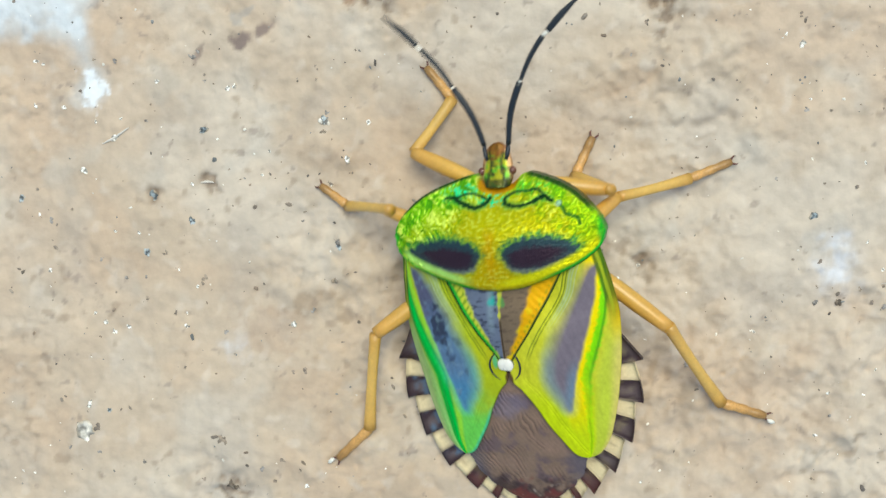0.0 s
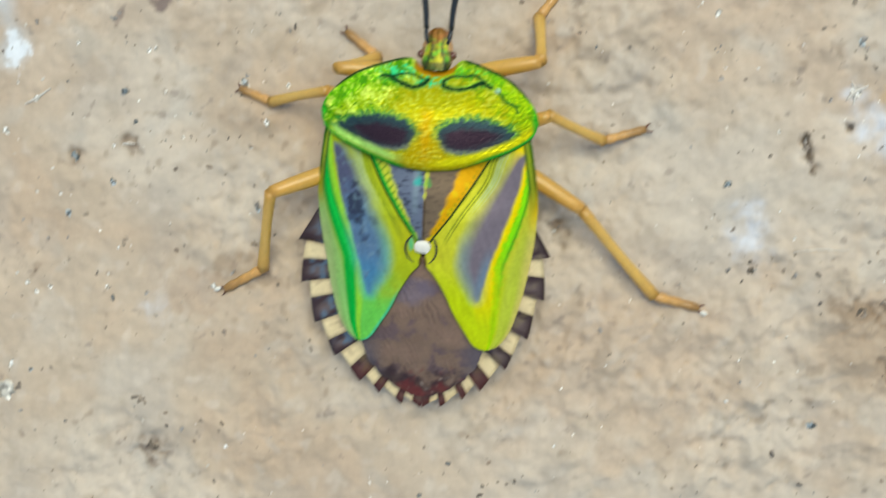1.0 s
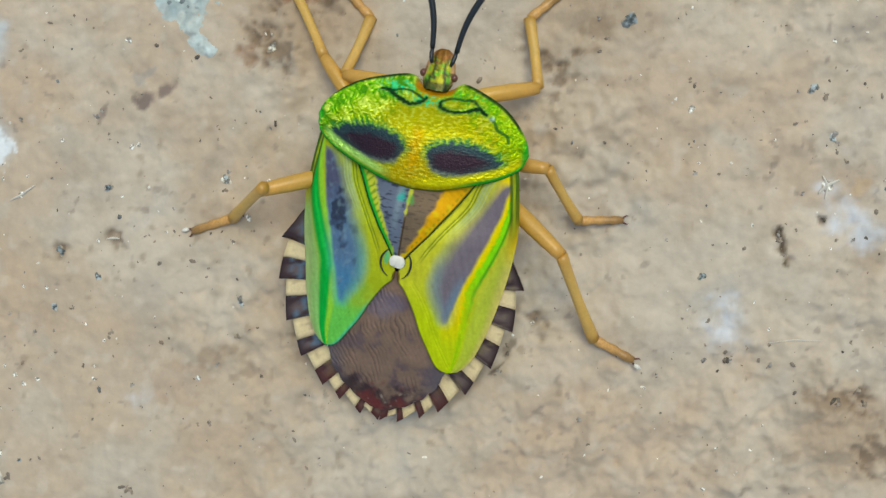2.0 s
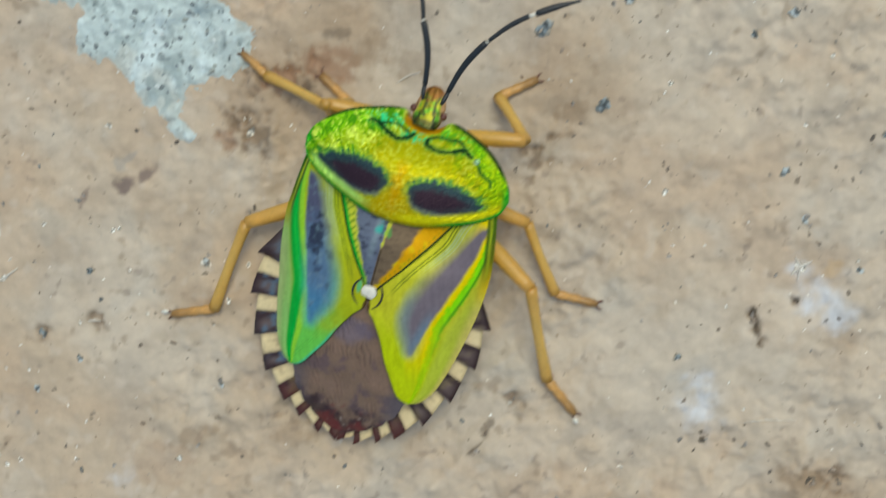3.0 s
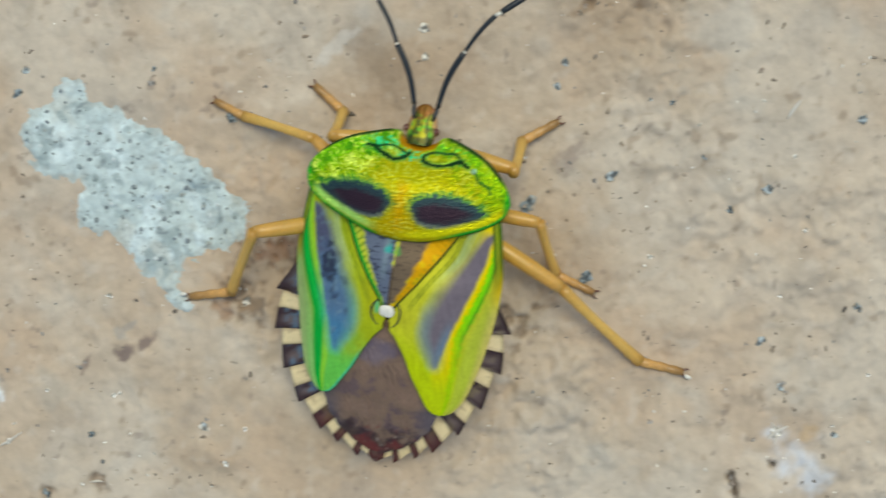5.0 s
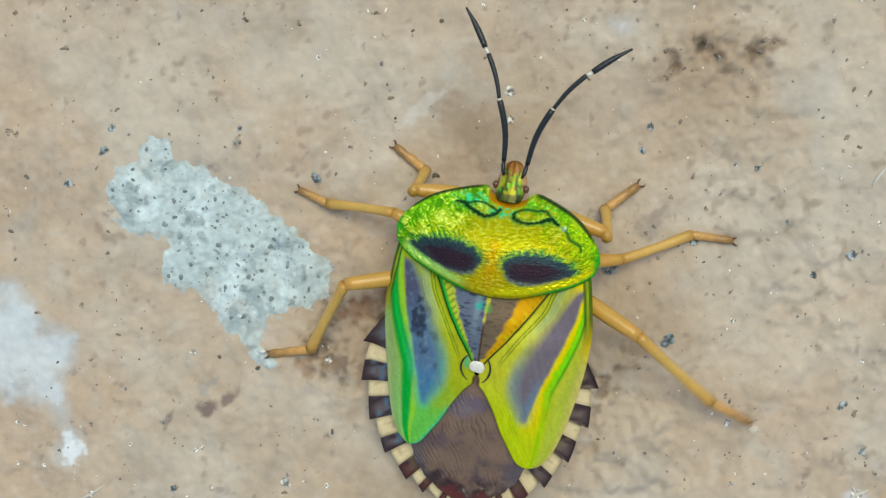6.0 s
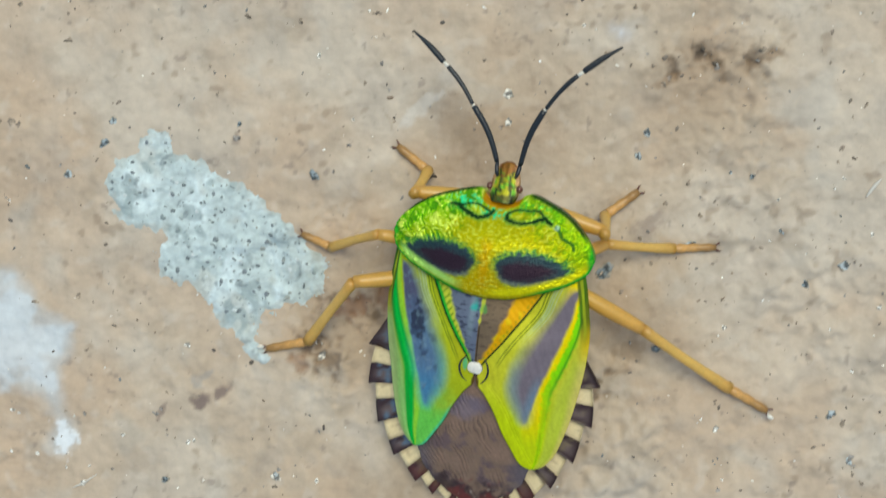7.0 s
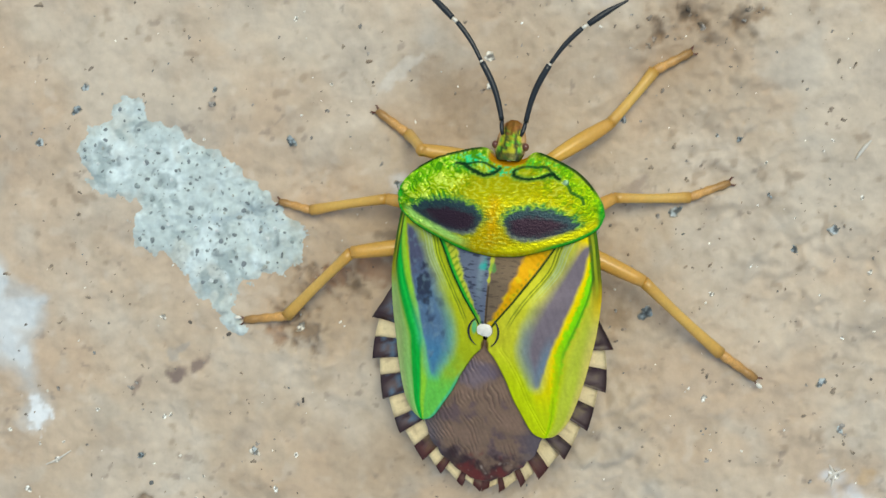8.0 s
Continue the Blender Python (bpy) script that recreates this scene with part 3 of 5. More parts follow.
DARKS = [(0.12, 0.1, 0.085), (0.2, 0.165, 0.13), (0.17, 0.18, 0.18), (0.24, 0.18, 0.13), (0.3, 0.25, 0.2)]
make_scatter("dark_grit", 520, (0.03, 0.11), DARKS, GRIT, 3, "fine dark grit sunk in the beige plaster", 0.3)
make_scatter("fine_dark_grit", 800, (0.02, 0.05), DARKS, GRIT, 9, "very fine dark grit scattered over the plaster")
make_scatter("pale_grit", 300, (0.025, 0.07), [(0.85, 0.82, 0.75), (0.72, 0.68, 0.6)], GRIT, 4, "fine white grit sunk in the beige plaster")
make_scatter("mortar_grit", 220, (0.025, 0.08), [(0.18, 0.21, 0.22), (0.27, 0.31, 0.31), (0.36, 0.41, 0.41)], GRIT, 5, "dark grit in the pale mortar crust", -9.0, (-22.5, -12.7, -1.2, 8.2), 0.11, PATCH)


def make_stone(name, x, y, r, tone, mat, seed, label, group, long=1.3):
    """One uneven stone, flush with the plaster but for its rough top, mottled pale and dark."""
    rings, spokes, spin = 9, 26, 2.4 * math.sin(1.7 * seed)
    a = np.linspace(0, 2 * math.pi, spokes, endpoint=False)
    edge = 0.9 + 0.12 * np.sin(2 * a + seed) + 0.09 * np.sin(3 * a + 2 * seed) + 0.07 * np.sin(5 * a + 3 * seed) + 0.05 * np.sin(9 * a + seed)
    share = np.arange(1, rings + 1) / rings
    k = r * share[:, None] * edge[None, :]
    p, q = k * long * np.cos(a), k / long ** 0.5 * np.sin(a)
    px = np.r_[0, (p * math.cos(spin) - q * math.sin(spin)).ravel()]
    py = np.r_[0, (p * math.sin(spin) + q * math.cos(spin)).ravel()]
    out = np.r_[0, np.repeat(share, spokes)]
    rough = clouds(px, py, 0.7 * r, 2, 1.3 * seed)
    pz = r * (0.16 * (1 - out ** 4) + 0.14 * rough)
    pz[out > 0.95] = -0.6 * r
    faces = [(0, 1 + n, 1 + (n + 1) % spokes) for n in range(spokes)]
    for i in range(rings - 1):
        for n in range(spokes):
            m = (n + 1) % spokes
            faces.append((1 + i * spokes + n, 1 + (i + 1) * spokes + n, 1 + (i + 1) * spokes + m, 1 + i * spokes + m))
    paint = np.array(tone)[None, :] * (0.35 + 1.5 * ramp(clouds(px, py, 0.9 * r, 3, 2.1 * seed + 5), -0.35, 0.55))[:, None]
    paint = blend(paint, (0.44, 0.37, 0.28), 0.85 * ramp(out + 0.35 * rough, 0.62, 1.0))
    ob = raw(name, np.c_[px, py, pz], faces, mat, None, np.clip(paint, 0, 0.95))
    ob.location = (x * MM, y * MM, height(x, y) * MM)
    tagged(ob, label, "stone", group)


def make_speck(name, x, y, r, tone, seed, label, group):
    """A little cluster of dark grains, grown together, sunk in the plaster."""
    rng = np.random.RandomState(seed)
    verts, faces, tint = [], [], []
    for k in range(3 + rng.randint(3)):
        a, d, s = 6.283 * rng.rand(), r * 0.9 * rng.rand() ** 0.7, r * (0.25 + 0.35 * rng.rand())
        if k == 0:
            d, s = 0.0, 0.55 * r
        faces += [tuple(12 * k + f for f in face) for face in GRAIN_FACES]
        verts.append(grain_mesh(rng, d * math.cos(a), d * math.sin(a), -0.15 * s, s, 1 + 0.6 * rng.rand(), 0.5))
        tint += [np.array(tone) * (0.6 + 1.1 * rng.rand())] * 12
    ob = raw(name, np.concatenate(verts), faces, GRIT, None, np.array(tint))
    ob.location = (x * MM, y * MM, height(x, y) * MM)
    tagged(ob, label, "stone", group)


DARK_STONES = [(-0.85, 2.95, 0.42), (1.5, -0.1, 0.36), (7.4, 2.65, 0.26), (12.55, -1.4, 0.22), (6.4, 4.85, 0.16), (-13.3, 6.7, 0.26),
               (-22.55, 7.85, 0.26), (-19.8, -6.9, 0.2), (-22.0, -9.6, 0.3), (4.6, -10.3, 0.22), (8.2, -19.9, 0.26), (-16.6, 8.8, 0.14), (5.1, 7.1, 0.15)]
for k, (x, y, r) in enumerate(DARK_STONES):
    make_stone("dark_stone", x, y, r, (0.15, 0.18, 0.195), GRIT, 40 + k, "small dark blue-grey stone sunk in the plaster", "dark stones in the plaster", 1.15)
SPECKS_A = [(-27.58, -12.78, 0.23), (-26.78, 8.71, 0.19), (-26.67, 3.14, 0.14), (-26.48, 8.57, 0.14), (-26.33, 13.82, 0.14), (-26.31, -10.62, 0.14), (-26.14, -11.77, 0.12), (-25.65, 0.82, 0.14),
            (-25.60, -20.08, 0.12), (-25.34, -19.14, 0.14), (-25.34, -10.16, 0.09), (-25.21, -2.51, 0.09), (-24.96, -5.30, 0.14), (-24.61, 12.65, 0.09), (-24.56, 6.86, 0.09), (-24.41, -19.28, 0.19),
            (-24.36, -4.00, 0.09), (-24.31, -20.24, 0.12), (-24.23, 13.40, 0.12), (-24.18, 12.34, 0.19), (-24.17, -12.15, 0.12), (-23.95, 9.11, 0.09), (-23.79, 1.16, 0.19), (-23.45, -4.04, 0.12),
            (-23.42, -18.47, 0.09), (-23.38, -1.26, 0.12), (-23.13, -13.00, 0.12), (-23.01, -18.41, 0.14), (-22.83, 7.15, 0.14), (-22.49, -20.68, 0.14), (-22.42, 3.44, 0.12)]
SPECKS_B = [(-22.39, 4.35, 0.12), (-22.26, -12.94, 0.14), (-22.21, 9.56, 0.07), (-22.19, -13.84, 0.14), (-22.16, -6.47, 0.14), (-21.93, 9.66, 0.14), (-21.47, -11.95, 0.14), (-21.45, 8.55, 0.07),
            (-21.07, -14.41, 0.12), (-20.62, -16.63, 0.09), (-20.17, -3.90, 0.16), (-20.17, -8.73, 0.07), (-20.09, 12.42, 0.12), (-20.02, -3.69, 0.12), (-19.95, -21.38, 0.12), (-19.86, -12.99, 0.19),
            (-19.71, -4.89, 0.09), (-19.69, 8.56, 0.09), (-19.67, -3.00, 0.09), (-19.54, 8.25, 0.07), (-19.12, -21.67, 0.16), (-19.05, -19.63, 0.19), (-18.93, -15.18, 0.14), (-18.87, -21.47, 0.23),
            (-18.75, -8.49, 0.09), (-18.64, -21.70, 0.21), (-17.97, -0.21, 0.09), (-17.92, 11.25, 0.09), (-17.72, 10.94, 0.12), (-17.63, -10.01, 0.12), (-17.58, 10.05, 0.16)]
SPECKS_C = [(-17.43, -20.78, 0.14), (-16.96, -21.37, 0.12), (-16.86, 9.22, 0.09), (-16.70, 8.21, 0.19), (-16.65, 8.48, 0.09), (-16.64, -20.41, 0.14), (-16.30, 13.40, 0.20), (-16.30, -9.95, 0.14),
            (-16.29, -14.85, 0.09), (-16.22, -1.71, 0.07), (-16.15, -16.73, 0.12), (-15.84, -20.81, 0.09), (-15.78, -10.59, 0.07), (-15.67, -16.69, 0.14), (-15.67, -10.22, 0.09), (-15.26, -14.21, 0.12),
            (-15.18, -4.34, 0.09), (-15.12, -4.91, 0.07), (-14.97, 8.18, 0.09), (-14.94, -21.31, 0.09), (-14.87, -6.99, 0.12), (-14.69, -6.21, 0.14), (-14.59, 13.14, 0.09), (-14.32, -12.96, 0.19),
            (-14.20, -11.39, 0.16), (-14.05, -15.52, 0.09), (-14.03, 13.31, 0.16), (-13.93, 10.96, 0.09), (-13.83, -12.69, 0.07), (-13.72, 10.12, 0.09), (-13.64, -21.04, 0.07)]
SPECKS_D = [(-13.54, -3.69, 0.09), (-13.39, -14.69, 0.16), (-12.47, 6.86, 0.12), (-12.30, 1.00, 0.15), (-12.09, 8.77, 0.09), (-11.90, 8.00, 0.12), (-11.79, 12.87, 0.14), (-11.22, 10.62, 0.14),
            (-10.97, 7.78, 0.09), (-10.97, 7.47, 0.07), (-10.74, 13.61, 0.19), (-10.46, 11.49, 0.14), (-10.41, 12.65, 0.09), (-10.30, 3.90, 0.12), (-10.13, 10.40, 0.12), (-9.93, 7.92, 0.12),
            (-9.93, 9.02, 0.09), (-9.50, 5.80, 0.12), (-8.79, 10.88, 0.07), (-8.60, -15.88, 0.07), (-8.38, 9.67, 0.07), (-8.32, 9.25, 0.07), (-8.30, 6.80, 0.22), (-7.46, -15.09, 0.12),
            (-6.49, 8.76, 0.09), (-6.16, 11.67, 0.14), (-5.57, 13.61, 0.09), (-5.42, 8.90, 0.12), (-4.46, 9.44, 0.07), (-3.81, 10.77, 0.09), (-3.69, -14.38, 0.12)]
SPECKS_E = [(-3.56, 10.42, 0.09), (-3.53, -14.19, 0.12), (-3.46, 9.13, 0.07), (-3.30, 12.00, 0.09), (-3.25, -11.28, 0.07), (-3.22, -13.59, 0.19), (-3.13, -13.26, 0.16), (-2.60, -4.00, 0.12),
            (-2.00, -2.70, 0.14), (-0.27, -9.43, 0.09), (-0.25, -16.23, 0.14), (-0.12, 2.09, 0.12), (-0.04, 11.58, 0.09), (-0.01, -11.08, 0.09), (0.00, -8.00, 0.10), (0.07, 13.93, 0.12),
            (0.11, -0.74, 0.09), (0.14, 13.14, 0.09), (0.14, -17.12, 0.12), (0.31, -0.01, 0.12), (0.35, -1.33, 0.14), (0.58, 4.42, 0.14), (0.59, 12.04, 0.14), (0.69, -0.77, 0.14),
            (0.84, 11.60, 0.14), (0.88, 4.67, 0.14), (0.91, 12.94, 0.12), (1.05, 3.29, 0.12), (1.09, 7.74, 0.09), (1.30, 11.88, 0.16), (1.34, 10.74, 0.14)]
SPECKS_F = [(1.34, 6.17, 0.12), (1.51, 11.03, 0.19), (1.58, 5.87, 0.12), (1.94, 3.84, 0.14), (2.08, 11.20, 0.12), (2.10, 3.57, 0.09), (2.30, -6.13, 0.09), (2.41, 11.09, 0.07),
            (2.48, 6.72, 0.16), (2.71, 11.09, 0.12), (2.83, 8.02, 0.09), (2.87, 12.28, 0.21), (2.92, -14.43, 0.09), (2.95, 12.05, 0.14), (2.99, 5.44, 0.14), (3.01, 6.15, 0.09),
            (3.07, 10.64, 0.14), (3.09, 1.79, 0.12), (3.12, -8.79, 0.12), (3.37, 1.80, 0.09), (3.45, 11.71, 0.26), (3.50, 11.48, 0.19), (3.55, 5.97, 0.12), (3.71, 0.12, 0.09),
            (3.83, 12.96, 0.09), (3.85, -11.98, 0.09), (3.93, -2.40, 0.14), (4.06, -12.42, 0.12), (4.10, -2.68, 0.16), (4.11, 1.92, 0.12), (4.19, -6.14, 0.14)]
SPECKS_G = [(4.38, 12.53, 0.07), (4.44, 10.96, 0.12), (4.51, 12.00, 0.07), (4.68, -20.72, 0.14), (4.75, -13.04, 0.09), (4.76, -13.62, 0.14), (4.84, -12.11, 0.16), (4.98, -8.97, 0.12),
            (5.09, 11.90, 0.14), (5.11, -6.14, 0.07), (5.30, 12.24, 0.16), (5.32, -18.12, 0.14), (5.58, 12.06, 0.14), (5.67, -13.68, 0.21), (5.82, 12.30, 0.09), (6.13, -4.83, 0.07),
            (6.45, -13.08, 0.14), (6.86, 0.90, 0.09), (6.91, -13.59, 0.19), (7.31, -13.00, 0.12), (7.36, -13.76, 0.14), (7.44, -0.34, 0.09), (7.51, 9.44, 0.09), (7.55, -8.57, 0.14),
            (7.62, -8.80, 0.16), (7.69, -9.14, 0.14), (7.71, 9.10, 0.14), (7.76, -9.42, 0.12), (8.09, 11.83, 0.14), (8.09, -2.90, 0.09), (8.10, 13.09, 0.12)]
SPECKS_H = [(8.21, -8.34, 0.09), (8.43, -6.88, 0.12), (8.44, -4.06, 0.12), (8.50, 7.75, 0.14), (8.62, 11.42, 0.09), (8.68, 8.27, 0.14), (9.00, 9.59, 0.09), (9.10, 2.20, 0.14),
            (9.17, 7.88, 0.14), (9.17, -3.13, 0.19), (9.31, -7.87, 0.21), (9.37, 3.67, 0.09), (9.52, 10.08, 0.12), (9.53, -4.59, 0.19), (9.61, 3.51, 0.09), (9.63, 13.84, 0.07),
            (9.66, -4.91, 0.14), (9.77, -8.78, 0.14), (9.86, -15.11, 0.23), (9.86, -9.92, 0.09), (10.02, -15.30, 0.19), (10.11, -5.65, 0.14), (10.46, -8.73, 0.12), (10.50, 1.10, 0.12),
            (10.53, -12.90, 0.12), (10.64, 2.37, 0.14), (10.74, -14.75, 0.19), (11.09, -15.39, 0.19), (11.69, -2.79, 0.12), (12.20, -15.30, 0.14)]
SPECK_TONES = [(0.23, 0.185, 0.145), (0.25, 0.2, 0.15), (0.23, 0.21, 0.19), (0.12, 0.095, 0.07)]
for k, (x, y, r) in enumerate(SPECKS_A + SPECKS_B + SPECKS_C + SPECKS_D + SPECKS_E + SPECKS_F + SPECKS_G + SPECKS_H):
    make_speck("dark_speck", x, y, r, SPECK_TONES[3 if r > 0.19 else k % 3], 140 + k, "tiny cluster of blackish brown grains sunk in the plaster", "dark specks in the plaster")
BLUISH_STONES = [(-22.2, -11.9, 0.2), (-20.3, -10.6, 0.18), (-27.5, -9.7, 0.18), (-14.8, -6.5, 0.2), (-14.2, -11.6, 0.16), (-23.9, -18.5, 0.12), (12.7, 6.3, 0.26),
                 (9.0, 3.5, 0.28), (11.7, -6.7, 0.24), (-8.7, 4.9, 0.3), (2.6, 4.1, 0.3), (-22.2, 8.8, 0.22), (-24.2, 6.45, 0.24), (0.71, 8.79, 0.2), (0.39, 7.8, 0.2), (9.49, -4.68, 0.2), (8.73, -2.79, 0.24), (4.24, 7.21, 0.14)]
PALE_PEBBLES = [(-5.1, 10.26, 0.28), (-5.07, 9.1, 0.19), (-12.87, -1.05, 0.3), (-14.8, -6.55, 0.24), (-24.9, -19.5, 0.55)]
for k, (x, y, r) in enumerate(PALE_PEBBLES):
    make_stone("pale_pebble", x, y, r, (0.5, 0.47, 0.41), GRIT, 300 + k, "rounded pale grey pebble set in the stained plaster", "pale pebbles in the plaster", 1.2)
for k, (x, y, r) in enumerate(BLUISH_STONES):
    make_stone("grey_stone", x, y, r, (0.24, 0.27, 0.28), GRIT, 200 + k, "bluish grey stone with dark specks, flush with the plaster", "grey stones in the plaster", 1.2)
GRAINS_A = [(-26.92, 5.25, 0.09), (-26.82, -5.90, 0.12), (-26.78, -4.07, 0.14), (-26.51, -4.19, 0.09), (-26.36, -12.69, 0.12), (-25.62, -5.97, 0.12), (-24.82, -8.52, 0.21), (-24.76, -18.28, 0.19),
            (-24.45, -14.44, 0.09), (-24.31, -6.55, 0.09), (-24.02, -14.81, 0.14), (-23.66, -15.21, 0.14), (-23.54, -11.04, 0.09), (-23.50, -7.20, 0.20), (-23.23, -6.43, 0.09), (-23.05, -14.99, 0.12),
            (-22.54, -11.10, 0.09), (-21.66, -4.93, 0.12), (-20.65, -14.97, 0.14), (-20.59, -14.41, 0.07), (-20.30, -9.10, 0.10), (-20.10, -13.29, 0.09), (-18.84, -5.18, 0.16), (-18.79, -0.89, 0.19),
            (-18.55, -5.10, 0.12), (-18.43, 1.36, 0.07), (-17.41, -8.72, 0.09)]
GRAINS_B = [(-17.10, -7.75, 0.09), (-17.06, 6.72, 0.09), (-16.10, -14.80, 0.17), (-15.60, -21.50, 0.14), (-14.54, -9.11, 0.09), (-13.84, -8.08, 0.16),
            (-13.23, 11.78, 0.14), (-13.00, -6.60, 0.13), (-11.70, 9.10, 0.10), (-11.08, 13.70, 0.09), (-6.24, 13.88, 0.09), (-2.22, -12.24, 0.14), (-2.00, 13.18, 0.12), (-1.97, -21.00, 0.12),
            (-1.53, 13.00, 0.07), (-0.94, 4.90, 0.07), (2.38, -14.89, 0.09), (2.41, 13.66, 0.09), (3.37, -3.19, 0.09), (4.00, -3.58, 0.19), (4.18, 0.74, 0.14), (4.32, -5.74, 0.09),
            (4.79, -18.93, 0.12), (5.30, -17.28, 0.09), (5.67, 1.91, 0.12)]
GRAINS_C = [(5.69, -19.71, 0.07), (5.73, -16.86, 0.09), (5.95, 4.41, 0.07), (5.98, 1.93, 0.07), (6.15, 6.18, 0.12), (6.47, -8.17, 0.09), (6.65, -11.27, 0.07),
            (7.13, -16.34, 0.09), (7.25, -12.35, 0.09), (7.31, -4.78, 0.07), (7.42, 3.92, 0.07), (8.44, 6.66, 0.09), (8.50, 0.80, 0.08), (8.76, 7.08, 0.09), (9.16, 13.85, 0.09),
            (9.40, -6.60, 0.30), (9.50, -0.89, 0.14), (9.56, -9.08, 0.09), (10.04, 4.81, 0.12), (10.29, 0.59, 0.07), (10.51, 1.78, 0.12), (11.66, -6.32, 0.09), (13.10, -4.20, 0.12),
            (13.90, 4.40, 0.09)]
for k, (x, y, r) in enumerate(GRAINS_A + GRAINS_B + GRAINS_C):
    make_stone("white_grain", x, y, 0.95 * r, (0.72, 0.68, 0.6), GRIT, 70 + k, "glinting white quartz grain sunk in the plaster", "white grains in the plaster", 1.5 if k % 7 == 2 else 1.15)


def make_fibre(points, thick, seed, label):
    """A short pale thread that lies on the plaster."""
    line = smooth(points, 8)
    path = [(x, y, height(x, y) + 0.04 + 0.03 * math.sin(3.0 * k + seed)) for k, (x, y, z) in enumerate(line)]
    n = len(path)
    ob = tube("white_fibre", path, [thick * (0.35 + 0.65 * math.sin(math.pi * (k + 0.6) / (n + 0.2))) for k in range(n)], FIBRE, None, 7)
    tagged(ob, label, "fibre", "fibres on the plaster")


make_fibre([(-24.0, -7.45), (-23.5, -7.2), (-22.9, -6.8)], 0.05, 1, "short white thread lying on the beige plaster")
make_fibre([(9.05, -6.9), (9.35, -6.6), (9.85, -6.35)], 0.07, 2, "white crumpled thread beside a pale stain")
make_fibre([(9.2, -6.2), (9.38, -6.6), (9.3, -7.1)], 0.06, 3, "white crumpled thread beside a pale stain")
make_fibre([(9.7, 6.35), (9.95, 6.75), (10.25, 7.1)], 0.08, 4, "short white thread lying on the beige plaster")
make_fibre([(-19.95, -9.03), (-19.7, -9.0), (-19.45, -9.03)], 0.06, 6, "short white thread lying on the beige plaster")
make_fibre([(-6.82, 0.8), (-6.35, 1.08), (-5.84, 1.24)], 0.035, 7, "thin white thread lying on the beige plaster")
make_fibre([(7.2, -12.9), (8.2, -12.75), (9.4, -12.8)], 0.025, 5, "thin white thread lying on the beige plaster")


# ---- the shield bug: its own space has x to its right, y ahead, z up from the ground, in millimetres ----
bug = tagged(new("shield_bug"), "metallic green and yellow shield bug walking on the plaster", "insect")


def back_height(x, y):
    """The domed back behind the pronotum."""
    rim = np.interp(y, [-6.6, -4, 0, 4], [1.45, 2.0, 2.5, 2.8])
    rise = np.interp(y, [-6.6, -4, -1, 1, 4], [0.35, 0.85, 1.3, 1.4, 1.35])
    return rim + rise * np.clip(1 - (x / 4.7) ** 2, 0, 1) ** 0.8


PRONOTUM_FRONT = [(0, 6.42), (0.57, 6.56), (1.02, 6.88), (1.87, 6.66), (2.71, 6.3), (3.37, 5.78), (3.82, 5.2), (3.98, 4.72)]
PRONOTUM_BACK = [(0, 2.74), (1.05, 2.88), (2.1, 3.24), (3.08, 3.66), (3.76, 4.15), (3.98, 4.72)]


BAR = [(0.36, 4.12), (0.64, 4.54), (1.45, 4.78), (2.42, 4.7), (3.25, 4.3), (2.55, 3.82), (1.6, 3.55), (0.75, 3.6)]
CURL_LEFT = [(-1.84, 6.12), (-1.46, 6.12), (-1.06, 5.9), (-0.68, 5.8), (-0.32, 5.92), (-0.2, 6.1)]
CURL_LEFT_TOP = [(-1.46, 6.16), (-0.95, 6.3), (-0.45, 6.14), (-0.28, 6.02)]
CURL_RIGHT = [(0.36, 6.06), (0.42, 5.9), (0.64, 5.8), (1.2, 5.86), (1.8, 6.06), (2.14, 5.92)]
CURL_RIGHT_TOP = [(0.4, 6.12), (0.8, 6.26), (1.5, 6.32), (1.82, 6.12)]
HOOK = [(2.35, 5.84), (2.52, 5.7), (2.66, 5.5), (2.88, 5.4), (3.1, 5.3), (3.2, 5.1)]


def off_line(x, y, points):
    """Distance from a smooth line, in millimetres."""
    q = smooth(points, 5)[:, :2]
    near = np.full(x.shape, 1e9)
    for (ax, ay), (bx, by) in zip(q, q[1:]):
        dx, dy = bx - ax, by - ay
        t = np.clip(((x - ax) * dx + (y - ay) * dy) / (dx * dx + dy * dy + 1e-12), 0, 1)
        near = np.minimum(near, np.hypot(x - ax - t * dx, y - ay - t * dy))
    return near


def pronotum_grain(x, y):
    """Fine relief of the shield: crosswise in the middle, short radial strokes towards the edges."""
    edge = ramp(np.abs(x) - 0.2 * x + 0.7 * (y - 4.5), 1.0, 2.8)
    round_about, outward = 3.4 * np.arctan2(x, y - 2.6), 0.42 * np.hypot(x, y - 2.6)
    strokes = clouds(round_about + 0.1 * clouds(x, y, 0.35, 2, 7.0), outward + 0.2 * clouds(x, y, 0.4, 2, 3.0), 0.15, 3, 18.0, 0.6)
    return (1 - edge) * clouds(x * 0.75, y * 1.5, 0.14, 2, 16.0) + edge * strokes


